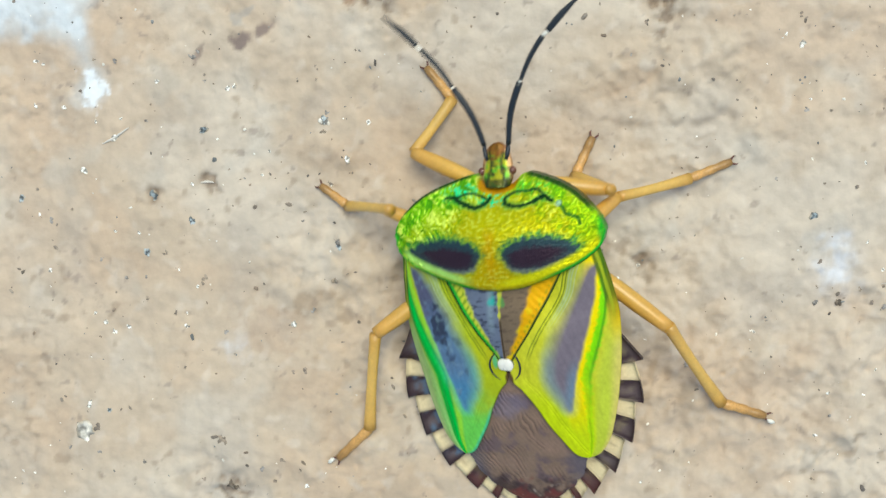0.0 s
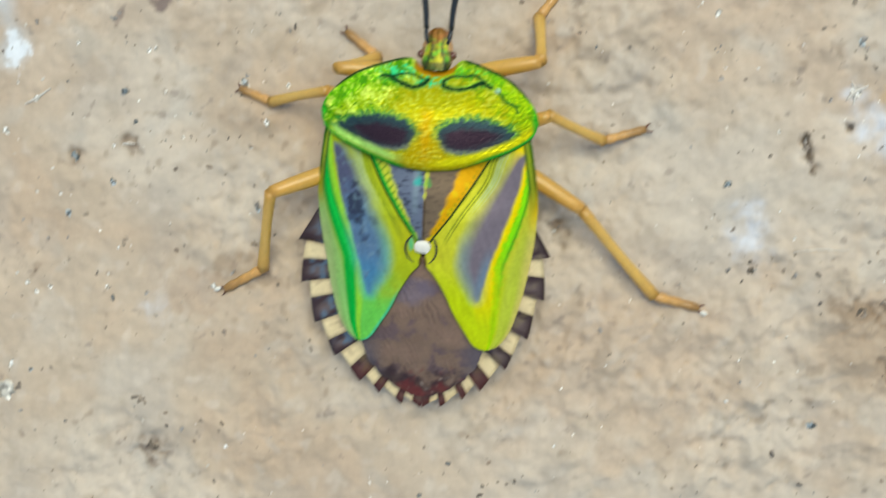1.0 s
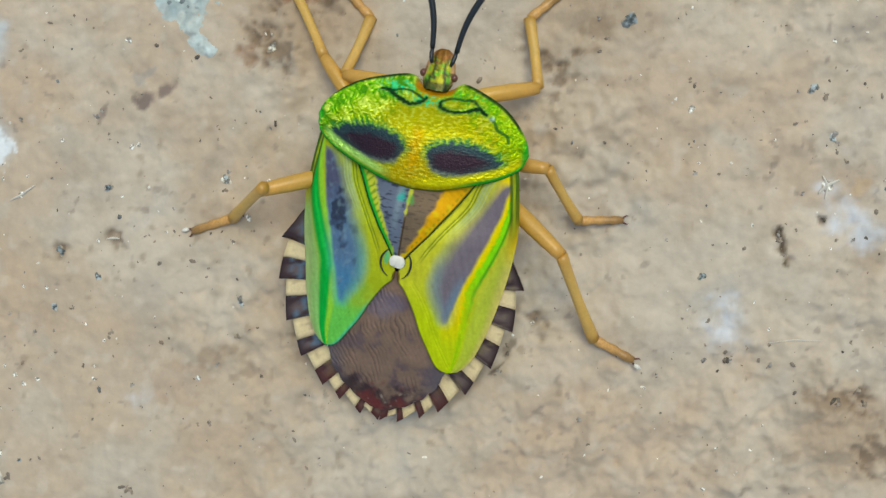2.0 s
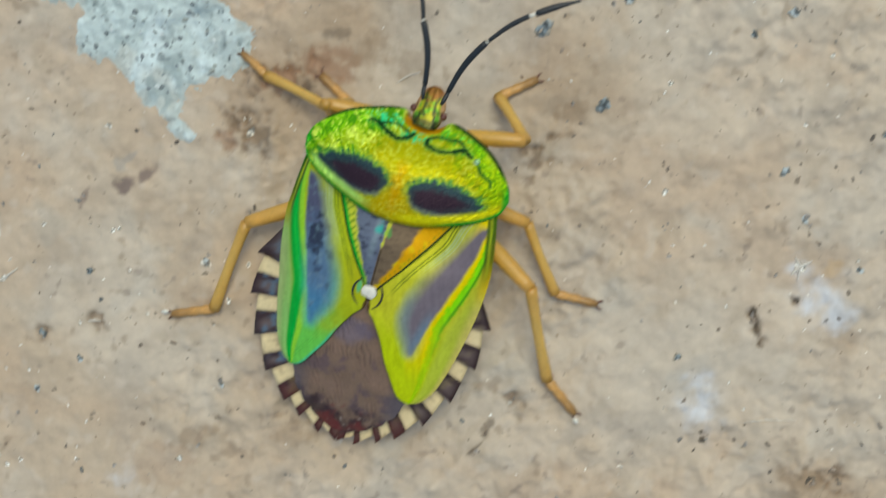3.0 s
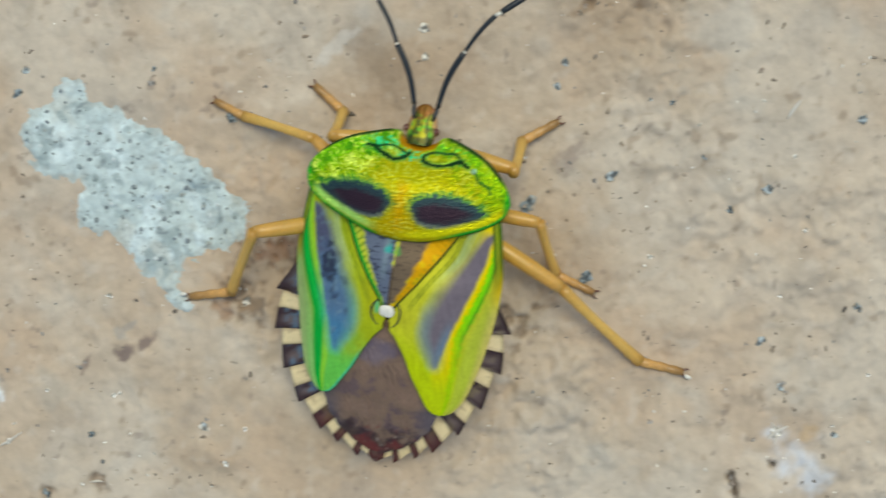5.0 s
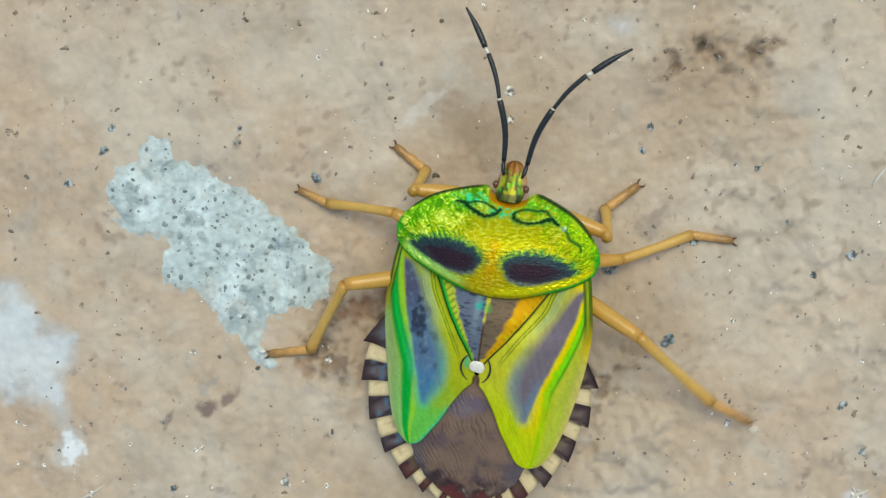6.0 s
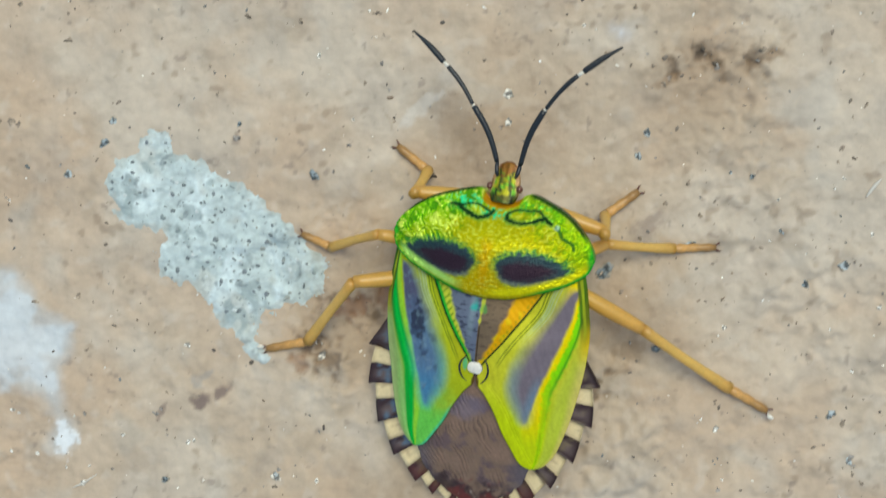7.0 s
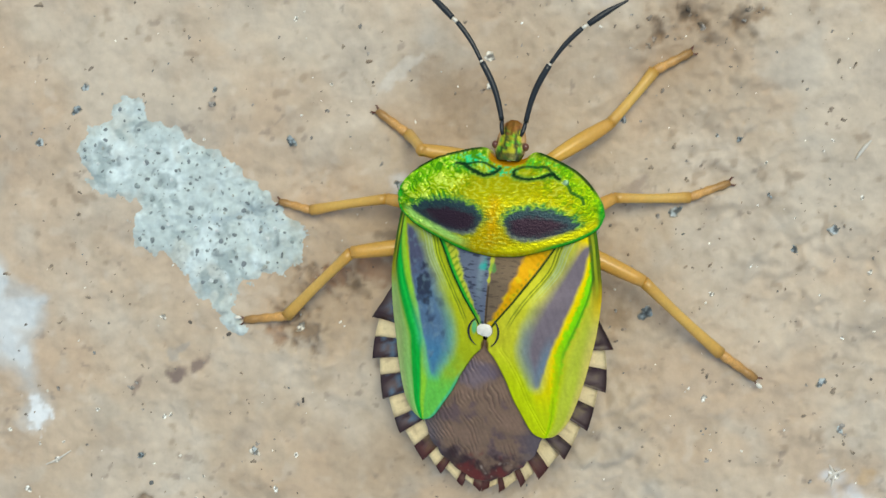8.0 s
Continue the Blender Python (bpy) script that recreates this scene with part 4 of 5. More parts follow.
def pronotum_colour(x, y):
    ax = np.abs(x)
    n, fine = clouds(x, y, 0.5, 3, 2.0), clouds(x, y, 0.13, 2, 6.0)
    grain = pronotum_grain(x, y)
    front, back = along(PRONOTUM_FRONT, ax, 0), along(PRONOTUM_BACK, ax, 0)
    ahead, hem = front - y, y - back
    c = np.tile(np.array((0.56, 0.45, 0.004)), (len(x), 1))
    # warm in the middle, lime towards the front and the shoulders
    c = blend(c, (0.64, 0.37, 0.003), 0.85 * ramp(1.9 - ax + 0.4 * n, 0.2, 1.7) * ramp(5.2 - y, 0, 1.4))
    # right half a deeper gold: iridescence painted in as colour
    c = blend(c, (0.52, 0.4, 0.002), 0.45 * ramp(x + 0.3 * n, 0.4, 2.0))
    c = blend(c, (0.46, 0.6, 0.006), 0.85 * ramp(ax - 0.25 * x + 0.4 * n + 0.55 * (y - 4.6), 1.6, 3.0))
    c = blend(c, (0.22, 0.62, 0.012), 0.75 * ramp(1.5 - ahead + 0.3 * n - 0.12 * x, 0.4, 1.4) * ramp(ax, 0.2, 0.9))
    c = blend(c, (0.74, 0.34, 0.003), 0.7 * ramp(0.32 - np.abs(x + 0.1) + 0.1 * n, 0, 0.3) * ramp(y, 2.9, 3.5) * ramp(5.4 - y, 0, 0.8))
    # specks: dark pits, painted glints of light, close together at front and sides
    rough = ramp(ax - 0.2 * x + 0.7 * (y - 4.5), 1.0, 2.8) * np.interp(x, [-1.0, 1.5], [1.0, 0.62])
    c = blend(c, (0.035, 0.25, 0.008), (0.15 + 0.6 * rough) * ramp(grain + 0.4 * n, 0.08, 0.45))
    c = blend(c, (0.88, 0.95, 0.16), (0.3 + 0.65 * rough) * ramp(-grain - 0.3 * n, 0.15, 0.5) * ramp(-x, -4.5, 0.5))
    # teal sheen near the curled lines, put into the colour
    teal = np.hypot((x + 1.35) / 0.75, (y - 6.35) / 0.28)
    c = blend(c, (0.01, 0.8, 0.42), 0.95 * ramp(-teal + 0.5 * fine, -1.1, -0.5) * ramp(-grain, -0.2, 0.4))
    c = blend(c, (0.01, 0.8, 0.4), 0.9 * ramp(-grain + fine, -0.3, 0.4) * ramp(-np.hypot((x + 0.1) / 0.55, (y - 6.05) / 0.22) + 0.5 * fine, -1.1, -0.5))
    c = blend(c, (0.02, 0.5, 0.05), 0.7 * ramp(-grain + fine, -0.3, 0.4) * ramp(-np.hypot((x - 1.2) / 1.0, (y - 6.4) / 0.22) + 0.6 * fine, -1.1, -0.5))
    # two dark bars with blunt inner and pointed outer ends, frayed in front
    d = inside(np.abs(x + 0.04), y, BAR) + 0.05 * fine
    fray = ramp(y - 4.15 + 0.12 * (ax - 1.8) ** 2, -0.1, 0.4)
    d = d + fray * 0.13 * grain
    c = blend(c, (0.02, 0.26, 0.06), 0.8 * ramp(d, -0.26, 0.02) * (0.45 + 0.55 * fray))
    c = blend(c, (0.03, 0.045, 0.09), 0.95 * ramp(d, -0.08, 0.12))
    c = blend(c, (0.045, 0.018, 0.04), 0.9 * ramp(d - 0.35 * (y - 3.95), 0.05, 0.35))
    c = blend(c, (0.17, 0.18, 0.24), 0.6 * ramp(-np.abs(d - 0.02), -0.12, -0.02) * ramp(3.9 - y, 0, 0.3))
    # pale band under the bars, green hind border
    c = blend(c, (0.5, 0.74, 0.2), 0.9 * ramp(-np.abs(hem - 0.32), -0.24, -0.05) * ramp(-x, 0.6, 1.6) * ramp(3.7 + x, 0, 0.5))
    c = blend(c, (0.82, 0.66, 0.012), 0.9 * ramp(-np.abs(hem - 0.3), -0.26, -0.04) * ramp(x, -0.4, 0.9))
    c = blend(c, (0.01, 0.45, 0.04), 0.95 * ramp(-hem, -0.2, -0.08) * ramp(ax - 0.4 * x, 0.8, 1.5))
    c = blend(c, (0.04, 0.1, 0.008), 0.85 * ramp(-hem, -0.06, -0.01))
    c = blend(c, (0.01, 0.42, 0.03), 0.9 * ramp(ax - 0.1 * np.abs(y - 4.7), 3.66, 3.86))
    # curled dark lines behind the head and a hook at each shoulder
    line = np.minimum(off_line(x, y + 0.05 * n, CURL_LEFT), off_line(x, y + 0.05 * n, CURL_RIGHT)) - 0.03 * fine
    c = blend(c, (0.01, 0.4, 0.08), 0.5 * ramp(-line, -0.2, -0.06))
    c = blend(c, (0.003, 0.03, 0.012), 0.97 * ramp(-line, -0.095, -0.035))
    c = blend(c, (0.01, 0.07, 0.02), 0.9 * ramp(-np.minimum(off_line(x, y + 0.04 * n, CURL_LEFT_TOP), off_line(x, y + 0.04 * n, CURL_RIGHT_TOP)), -0.075, -0.025))
    line = off_line(x, y, HOOK)
    c = blend(c, (0.01, 0.12, 0.02), 0.85 * ramp(-line, -0.085, -0.03))
    # a pale glint painted on beside the hook
    c = blend(c, (0.4, 0.55, 0.5), 0.7 * ramp(-np.hypot((x - 2.4) / 0.13, (y - 5.82) / 0.12) + 0.5 * fine, -1.1, -0.5))
    # dark front outline and the orange collar
    c = blend(c, (0.004, 0.035, 0.012), 0.92 * ramp(-ahead, -0.15, -0.06) * ramp(ax, 0.85, 1.2) * ramp(3.75 - ax, 0, 0.4))
    c = blend(c, (0.72, 0.27, 0.006), 0.95 * ramp(-ahead, -0.27, -0.17) * ramp(0.85 - ax, 0, 0.2))
    return c * [0.85, 0.98, 0.76]


def make_pronotum():
    th = np.linspace(0, math.pi, 300)
    xs = -3.975 * np.cos(th)
    v = np.linspace(0, 1, 170)
    front, back = along(PRONOTUM_FRONT, np.abs(xs), 0), along(PRONOTUM_BACK, np.abs(xs), 0)
    X = np.repeat(xs[:, None], 170, 1)
    Y = back[:, None] + (front - back)[:, None] * v[None, :]
    side = np.clip(1 - (X / 4.0) ** 2, 0, 1)
    Z = 3.2 + 1.25 * side ** 0.62 * (0.42 + 0.58 * np.sin(np.clip((Y - 1.3) / 5.8, 0, 1) * math.pi) ** 0.8)
    Z -= 1.1 * ramp(Y, 4.6, 7.1) * side ** 0.4
    edge = np.minimum(v, 1 - v)[None, :]
    Z -= 0.14 * np.exp(-(edge / 0.03) ** 2) * side ** 0.3
    x, y = X.ravel(), Y.ravel()
    calm = 1 - 0.75 * ramp(inside(np.abs(x), y, BAR), -0.1, 0.15)
    # short cross wrinkles, close pits, and grooves along the dark lines
    wrinkle = 0.016 * clouds(x * 0.6, y * 1.5, 0.22, 2, 4.0) - 0.04 * pronotum_grain(x, y)
    wrinkle = wrinkle * (0.3 + 0.9 * ramp(np.abs(x) + 0.7 * (y - 4.5), 1.0, 2.8)) * calm
    wrinkle = wrinkle - 0.05 * np.exp(-(np.minimum(off_line(x, y, CURL_LEFT), off_line(x, y, CURL_RIGHT)) / 0.07) ** 2) - 0.04 * np.exp(-(off_line(x, y, HOOK) / 0.07) ** 2)
    Z += wrinkle.reshape(X.shape)
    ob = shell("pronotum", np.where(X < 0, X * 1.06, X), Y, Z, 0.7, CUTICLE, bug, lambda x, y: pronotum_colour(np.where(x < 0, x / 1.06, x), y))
    return tagged(ob, "bulging yellow-green metallic shield with two dark purple bars")


def scutellum_half(y):
    return np.interp(y, [-0.05, 0.3, 1.1, 2.3, 3.45], [0.2, 0.42, 1.0, 1.75, 2.4])


def scutellum_colour(x, y):
    ax = np.abs(x)
    edge = scutellum_half(y) - ax
    n, fine = clouds(x, y, 0.3, 3, 1.0), clouds(x * 0.5, y * 2.0, 0.2, 2, 6.0)
    c = np.tile(np.array((0.66, 0.34, 0.004)), (len(x), 1))
    c = blend(c, (0.66, 0.44, 0.006), ramp(clouds(x, y, 0.5, 2, 3.0), 0, 0.5))
    c = blend(c, (0.55, 0.6, 0.05), 0.95 * ramp(-x, 0.0, 0.3))
    left, right = ramp(-x, -0.02, 0.06), ramp(x, -0.06, 0.02)
    margin = 0.16 + np.where(x > 0, 0.24, 0.16) * np.clip(y, 0, 3)
    panel = ramp(edge - margin + 0.06 * n, -0.08, 0.1)
    c = blend(c, (0.13, 0.155, 0.22), panel * left)
    c = blend(c, (0.03, 0.035, 0.06), 0.8 * panel * left * ramp(fine + 0.3 * n, 0.15, 0.6))
    c = blend(c, (0.22, 0.29, 0.33), 0.6 * panel * left * ramp(-np.abs(x + 0.35), -0.22, 0.0) * ramp(y, 0.9, 1.6))
    c = blend(c, (0.16, 0.115, 0.075), panel * right)
    c = blend(c, (0.07, 0.05, 0.04), 0.6 * panel * right * ramp(fine + 0.3 * n, 0.2, 0.7))
    # a bright wedge and a teal glint, painted as colour, between the panels
    wedge = 0.09 * ramp(y, 1.5, 2.7)
    c = blend(c, (0.5, 0.52, 0.05), 0.9 * ramp(wedge - ax - 0.06 * n, -0.03, 0.04) * ramp(y, 1.5, 1.7))
    c = blend(c, (0.015, 0.01, 0.01), 0.7 * ramp(0.035 - ax, -0.02, 0.01) * ramp(1.7 - y, 0, 0.1))
    c = blend(c, (0.02, 0.45, 0.38), 0.8 * ramp(-np.hypot((x + 0.25) / 0.2, (y - 2.4) / 0.26) - 0.4 * n, -1.2, -0.2))
    c = blend(c, (0.01, 0.4, 0.06), 0.4 * ramp(-np.hypot((x - 0.05) / 0.16, (y - 2.35) / 0.2) - 0.5 * n, -1.1, -0.5))
    # ribbed margins and a dark green rim
    ribs = 0.5 + 0.5 * np.sin((y * 2.9 + ax * 3.2) * 2 * math.pi + 1.2 * n)
    c = blend(c, (0.06, 0.2, 0.01), 0.65 * ramp(ribs, 0.45, 0.95) * ramp(margin - edge, 0.0, 0.1) * ramp(edge, 0.1, 0.2) * np.where(x > 0, 0.8 * ramp(0.3 - edge, 0, 0.12), 1.0))
    c = blend(c, (0.01, 0.42, 0.03), 0.95 * ramp(-edge, -0.28, -0.16) * ramp(-x, 0.0, 0.5))
    c = blend(c, (0.004, 0.05, 0.012), 0.97 * ramp(-edge, -0.12, -0.05))
    return c


def make_scutellum():
    v, u = np.linspace(0, 1, 140), np.linspace(-1, 1, 100)
    y = 3.5 * v - 0.05
    half = scutellum_half(y)
    X, Y = u[:, None] * half[None, :], np.repeat(y[None, :], 100, 0)
    Z = back_height(X, Y) + 0.1 + 0.12 * (1 - u[:, None] ** 2) - 0.25 * ramp(Y, 1.7, 2.9)
    Z += 0.006 * np.sin((Y * 2.9 + np.abs(X) * 3.2) * 2 * math.pi) * ramp(np.abs(u[:, None]), 0.5, 0.75)
    ob = shell("scutellum", X, Y, Z, 0.35, WING, bug, scutellum_colour)
    tip = smooth([(-0.1, -0.34), (-0.32, -0.24), (-0.33, 0.06), (-0.1, 0.2), (0.2, 0.17), (0.34, -0.08), (0.2, -0.34), (-0.1, -0.34)], 4)
    n = len(tip)
    X = np.stack([tip[:, 0] * s for s in np.linspace(0.02, 0.88, 8)])
    Y = np.stack([(tip[:, 1] + 0.05) * s - 0.05 for s in np.linspace(0.02, 0.88, 8)])
    r = np.linspace(0.02, 1, 8)[:, None]
    Z = back_height(X, Y) + 0.2 + 0.1 * np.sqrt(np.clip(1 - r * r, 0, 1))
    drop = shell("scutellum_tip", X, Y, Z, 0.3, PALE, bug)
    tagged(drop, "small round white tip")
    # a fine dark ridge on each side of the tip
    for side, reach in ((-1, 0.66), (1, 0.52)):
        arc = []
        for w in np.linspace(-62, 62, 15):
            x, y = side * reach * math.cos(radians(w)), -0.16 + 0.62 * math.sin(radians(w))
            arc.append((x, y, float(back_height(np.array([x]), np.array([y]))[0]) + 0.13))
        tagged(tube("tip_ridge", arc, [0.012 + 0.028 * math.sin(math.pi * k / 14) for k in range(15)], BLACK, bug, 6), "fine dark ridge beside the white tip")
    return tagged(ob, "triangular shield with grey panels and ribbed yellow edges")


WING_OUTER = [(3.7, 4.5), (3.88, 4.1), (4.02, 3.4), (4.14, 2.6), (4.24, 1.6), (4.14, 0.0), (3.84, -1.7), (3.44, -3.1), (3.14, -3.7), (2.8, -4.07), (2.46, -4.17)]
WING_INNER = [(2.4, 4.5), (1.9, 3.3), (1.62, 2.4), (0.85, 1.2), (0.34, 0.3), (0.12, -0.3), (0.06, -0.75), (0.42, -1.2), (0.86, -1.95), (1.2, -2.7), (1.62, -3.4), (1.9, -3.85), (2.14, -4.08), (2.44, -4.17)]


def wing_edge(side, y):
    """The outer edge of a wing: the two differ a little."""
    return along(WING_OUTER, y) * np.interp(y, [-4, -1, 1.5, 4], [1.02, 0.99, 0.98, 0.96] if side > 0 else [0.98, 0.97, 1.02, 1.05])


PANEL = [(3.66, 3.6), (3.5, 2.6), (3.2, 1.4), (2.78, 0.1), (2.4, -1.2), (2.12, -2.15), (1.8, -1.75), (1.4, -0.85), (1.5, 0.1), (2.0, 1.3), (2.6, 2.4), (3.2, 3.4)]


def wing_colour(side):
    def colour(x, y):
        ax = np.abs(x)
        out, inn = wing_edge(side, y), along(WING_INNER, y)
        f = np.clip((ax - inn) / np.maximum(out - inn, 0.05), 0, 1)
        n, fine = clouds(x, y, 0.7, 3, 3.0 + side), clouds(x, y, 0.16, 2, 8.0)
        d = inside(ax, y, PANEL) + 0.03 * n + 0.015 * fine
        middle = np.interp(y, [-2.2, 0, 3.6], [2.05, 2.2, 3.4])
        inward = ramp(middle - ax, -0.25, 0.35)
        panel = ramp(d, -0.06 - 0.3 * inward, 0.1 + 0.38 * inward)
        streak = clouds(x * 2.2 + y * 0.7, y * 0.5, 0.35, 3, 6.0 + side)
        vein = np.interp(y, [-4, -2, 0, 2, 3.2, 4], [0.6, 0.64, 0.73, 0.82, 0.9, 0.94])
        beyond = f - vein
        # iridescence put into the colour: left wing greener, right wing yellower
        if side < 0:
            c = np.tile(np.array((0.34, 0.4, 0.015)), (len(x), 1))
            c = blend(c, (0.11, 0.5, 0.09), 0.9 * ramp(-y + 0.8 * f + 0.3 * n, 1.2, 3.0))
            c = blend(c, (0.05, 0.42, 0.3), 0.8 * ramp(-(ax - inn), -0.2, -0.05) * ramp(-y, 1.6, 2.6))
            c = blend(c, (0.42, 0.4, 0.015), 0.6 * ramp(1.2 - np.abs(y - 0.2), 0, 1.0) * ramp(0.35 - f, 0, 0.3))
            c = blend(c, (0.26, 0.55, 0.04), 0.9 * ramp(-np.abs(beyond + 0.07), -0.09, -0.02))
            c = blend(c, (0.25, 0.47, 0.16), 0.9 * ramp(beyond, 0.05, 0.16))
            c = blend(c, (0.34, 0.42, 0.2), 0.8 * ramp(f, 0.84, 0.98) * ramp(1.5 - y, 0, 1.5))
            c = blend(c, (0.58, 0.44, 0.01), 0.9 * ramp(f, 0.88, 0.97) * ramp(y, 0.9, 2.0))
            c = blend(c, (0.01, 0.34, 0.045), ramp(-np.abs(beyond - 0.03 - 0.03 * ramp(-y, 0, 3)), -0.1, -0.045))
            c = blend(c, (0.1, 0.42, 0.36), 0.75 * ramp(d, -0.45, 0.1) * ramp(-y, -1.5, 0.5))
            c = blend(c, (0.085, 0.15, 0.29), panel)
            c = blend(c, (0.05, 0.2, 0.42), 0.7 * panel * ramp(-y, 0.2, 1.4))
            c = blend(c, (0.075, 0.06, 0.12), 0.75 * panel * ramp(y + 0.5 * n, 1.2, 2.6))
            blot = np.hypot((x + 2.72) / 0.34, (y - 1.35) / 0.7) + 0.5 * n + 0.35 * clouds(x, y, 0.3, 2, 2.0)
            c = blend(c, (0.02, 0.022, 0.045), 0.85 * ramp(d, 0, 0.12) * ramp(-blot, -1.1, -0.6))
            c = blend(c, (0.03, 0.04, 0.09), 0.7 * panel * ramp(clouds(x, y, 0.5, 2, 60.0) + 0.25 * y, 0.2, 0.9) * ramp(-y, -3.0, -1.0))
            c = blend(c, (0.17, 0.26, 0.37), 0.4 * panel * ramp(clouds(x, y, 0.35, 2, 64.0), 0.1, 0.8))
        else:
            c = np.tile(np.array((0.46, 0.46, 0.03)), (len(x), 1))
            c = blend(c, (0.44, 0.54, 0.006), 0.9 * ramp(-y + 0.3 * n, 0.2, 2.4))
            c = blend(c, (0.4, 0.46, 0.05), 0.9 * ramp(beyond, 0.05, 0.16))
            c = blend(c, (0.52, 0.42, 0.14), 0.8 * ramp(f, 0.88, 0.99) * ramp(1.5 - y, 0, 1.5))
            c = blend(c, (0.62, 0.4, 0.01), 0.9 * ramp(f, 0.86, 0.96) * ramp(y, 0.2, 1.6))
            c = blend(c, (0.7, 0.55, 0.003), ramp(-np.abs(beyond + 0.13), -0.2, -0.1) * ramp(y, -3.4, -1.4))
            c = blend(c, (0.16, 0.54, 0.006), 0.95 * ramp(-np.abs(beyond - 0.02) + 0.02 * fine, -0.065, -0.025) * (0.35 + 0.65 * ramp(y, -2.5, 0.5)))
            c = blend(c, (0.04, 0.2, 0.01), 0.7 * ramp(-np.abs(beyond - 0.05), -0.022, -0.006) * ramp(y, -2.5, 0.5))
            c = blend(c, (0.3, 0.4, 0.22), 0.6 * ramp(d, -0.35, 0.1) * ramp(1.9 - ax - 0.3 * y, -0.6, 0.4))
            c = blend(c, (0.15, 0.125, 0.175), panel)
            c = blend(c, (0.12, 0.2, 0.32), 0.7 * panel * ramp(0.5 - d, 0, 0.4) * ramp(-y - 0.6 * (ax - 1.6), -0.9, 0.6))
        # grey-green strips and fine dark lines beside the scutellum
        strip = ax - inn
        c = blend(c, (0.27, 0.36, 0.15), 0.6 * ramp(-np.abs(strip - 0.8), -0.2, -0.05) * ramp(y, 0.9, 2.4))
        for s in (0.74, 0.84, 0.97):
            c = blend(c, (0.34, 0.43, 0.28), 0.6 * ramp(-np.abs(strip - s), -0.035, -0.01) * ramp(y, 0.9, 2.2))
        for s in (0.5, 0.62):
            c = blend(c, (0.05, 0.12, 0.015), 0.7 * ramp(-np.abs(strip - s), -0.04, -0.012) * ramp(y, -0.1, 0.5))
        c = blend(c, (0.05, 0.05, 0.01), 0.75 * ramp(-strip, -0.07, -0.015) * ramp(-y, 0.3, 0.8))
        # the folded edge near the shoulder is dark olive with a brown rim
        c = blend(c, (0.05, 0.1, 0.01), 0.9 * ramp(out - ax, 0.36, 0.28) * ramp(y, 0.9, 2.6))
        c = blend(c, (0.3, 0.36, 0.02), 0.9 * ramp(-np.abs(out - ax - 0.17), -0.06, -0.03) * ramp(y, 0.9, 2.6))
        c = blend(c, (0.02, 0.06, 0.01), 0.85 * ramp(-strip, -0.1, -0.04) * ramp(y, 0.2, 0.6))
        c = blend(c, (0.07, 0.03, 0.02), 0.9 * ramp(-np.hypot(x / 0.17, (y + 0.72) / 0.3), -1.1, -0.8))
        # a teal glint painted on the wing, left of the white tip
        c = blend(c, (0.02, 0.5, 0.3), 0.7 * ramp(-np.hypot((x + 0.46) / 0.12, (y + 0.02) / 0.3), -1.1, -0.6))
        c = c * (1 + 0.1 * streak + 0.06 * fine)[:, None]
        return np.clip(c * [1.19, 1.18, 1.0], 0.003, 0.85)
    return colour


def make_wing(side):
    y = np.r_[np.linspace(4.35, -3.7, 172), np.linspace(-3.72, -4.168, 28)]
    out, inn = wing_edge(side, y), along(WING_INNER, y)
    u = np.linspace(0, 1, 90)
    X = side * (inn[None, :] + (out - inn)[None, :] * u[:, None])
    Y = np.repeat(y[None, :], 90, 0)
    Z = back_height(X, Y) + (0.03 if side < 0 else 0.05) - 0.38 * ramp(Y, 0.9, 2.7) * ramp(3.3 - np.abs(X), 0, 1.6)
    Z -= 0.28 * ramp(u[:, None], 0.82, 1.0) * (0.35 + 0.65 * ramp(Y, -4, 0))
    vein = np.interp(y, [-4, -2, 0, 2, 3.2, 4], [0.6, 0.64, 0.73, 0.82, 0.9, 0.94])[None, :]
    Z += 0.05 * np.exp(-((u[:, None] - vein - 0.04) / 0.04) ** 2) - 0.04 * np.exp(-((u[:, None] - vein) / 0.03) ** 2)
    for s in (0.5, 0.62):
        Z -= 0.025 * np.exp(-(((np.abs(X) - inn[None, :]) - s) / 0.035) ** 2)
    ob = shell("forewing", X, Y, Z, 0.16, WING, bug, wing_colour(side))
    return tagged(ob, "green leathery forewing with a blue-grey panel" if side < 0 else "yellow-green leathery forewing with a purple-grey panel")


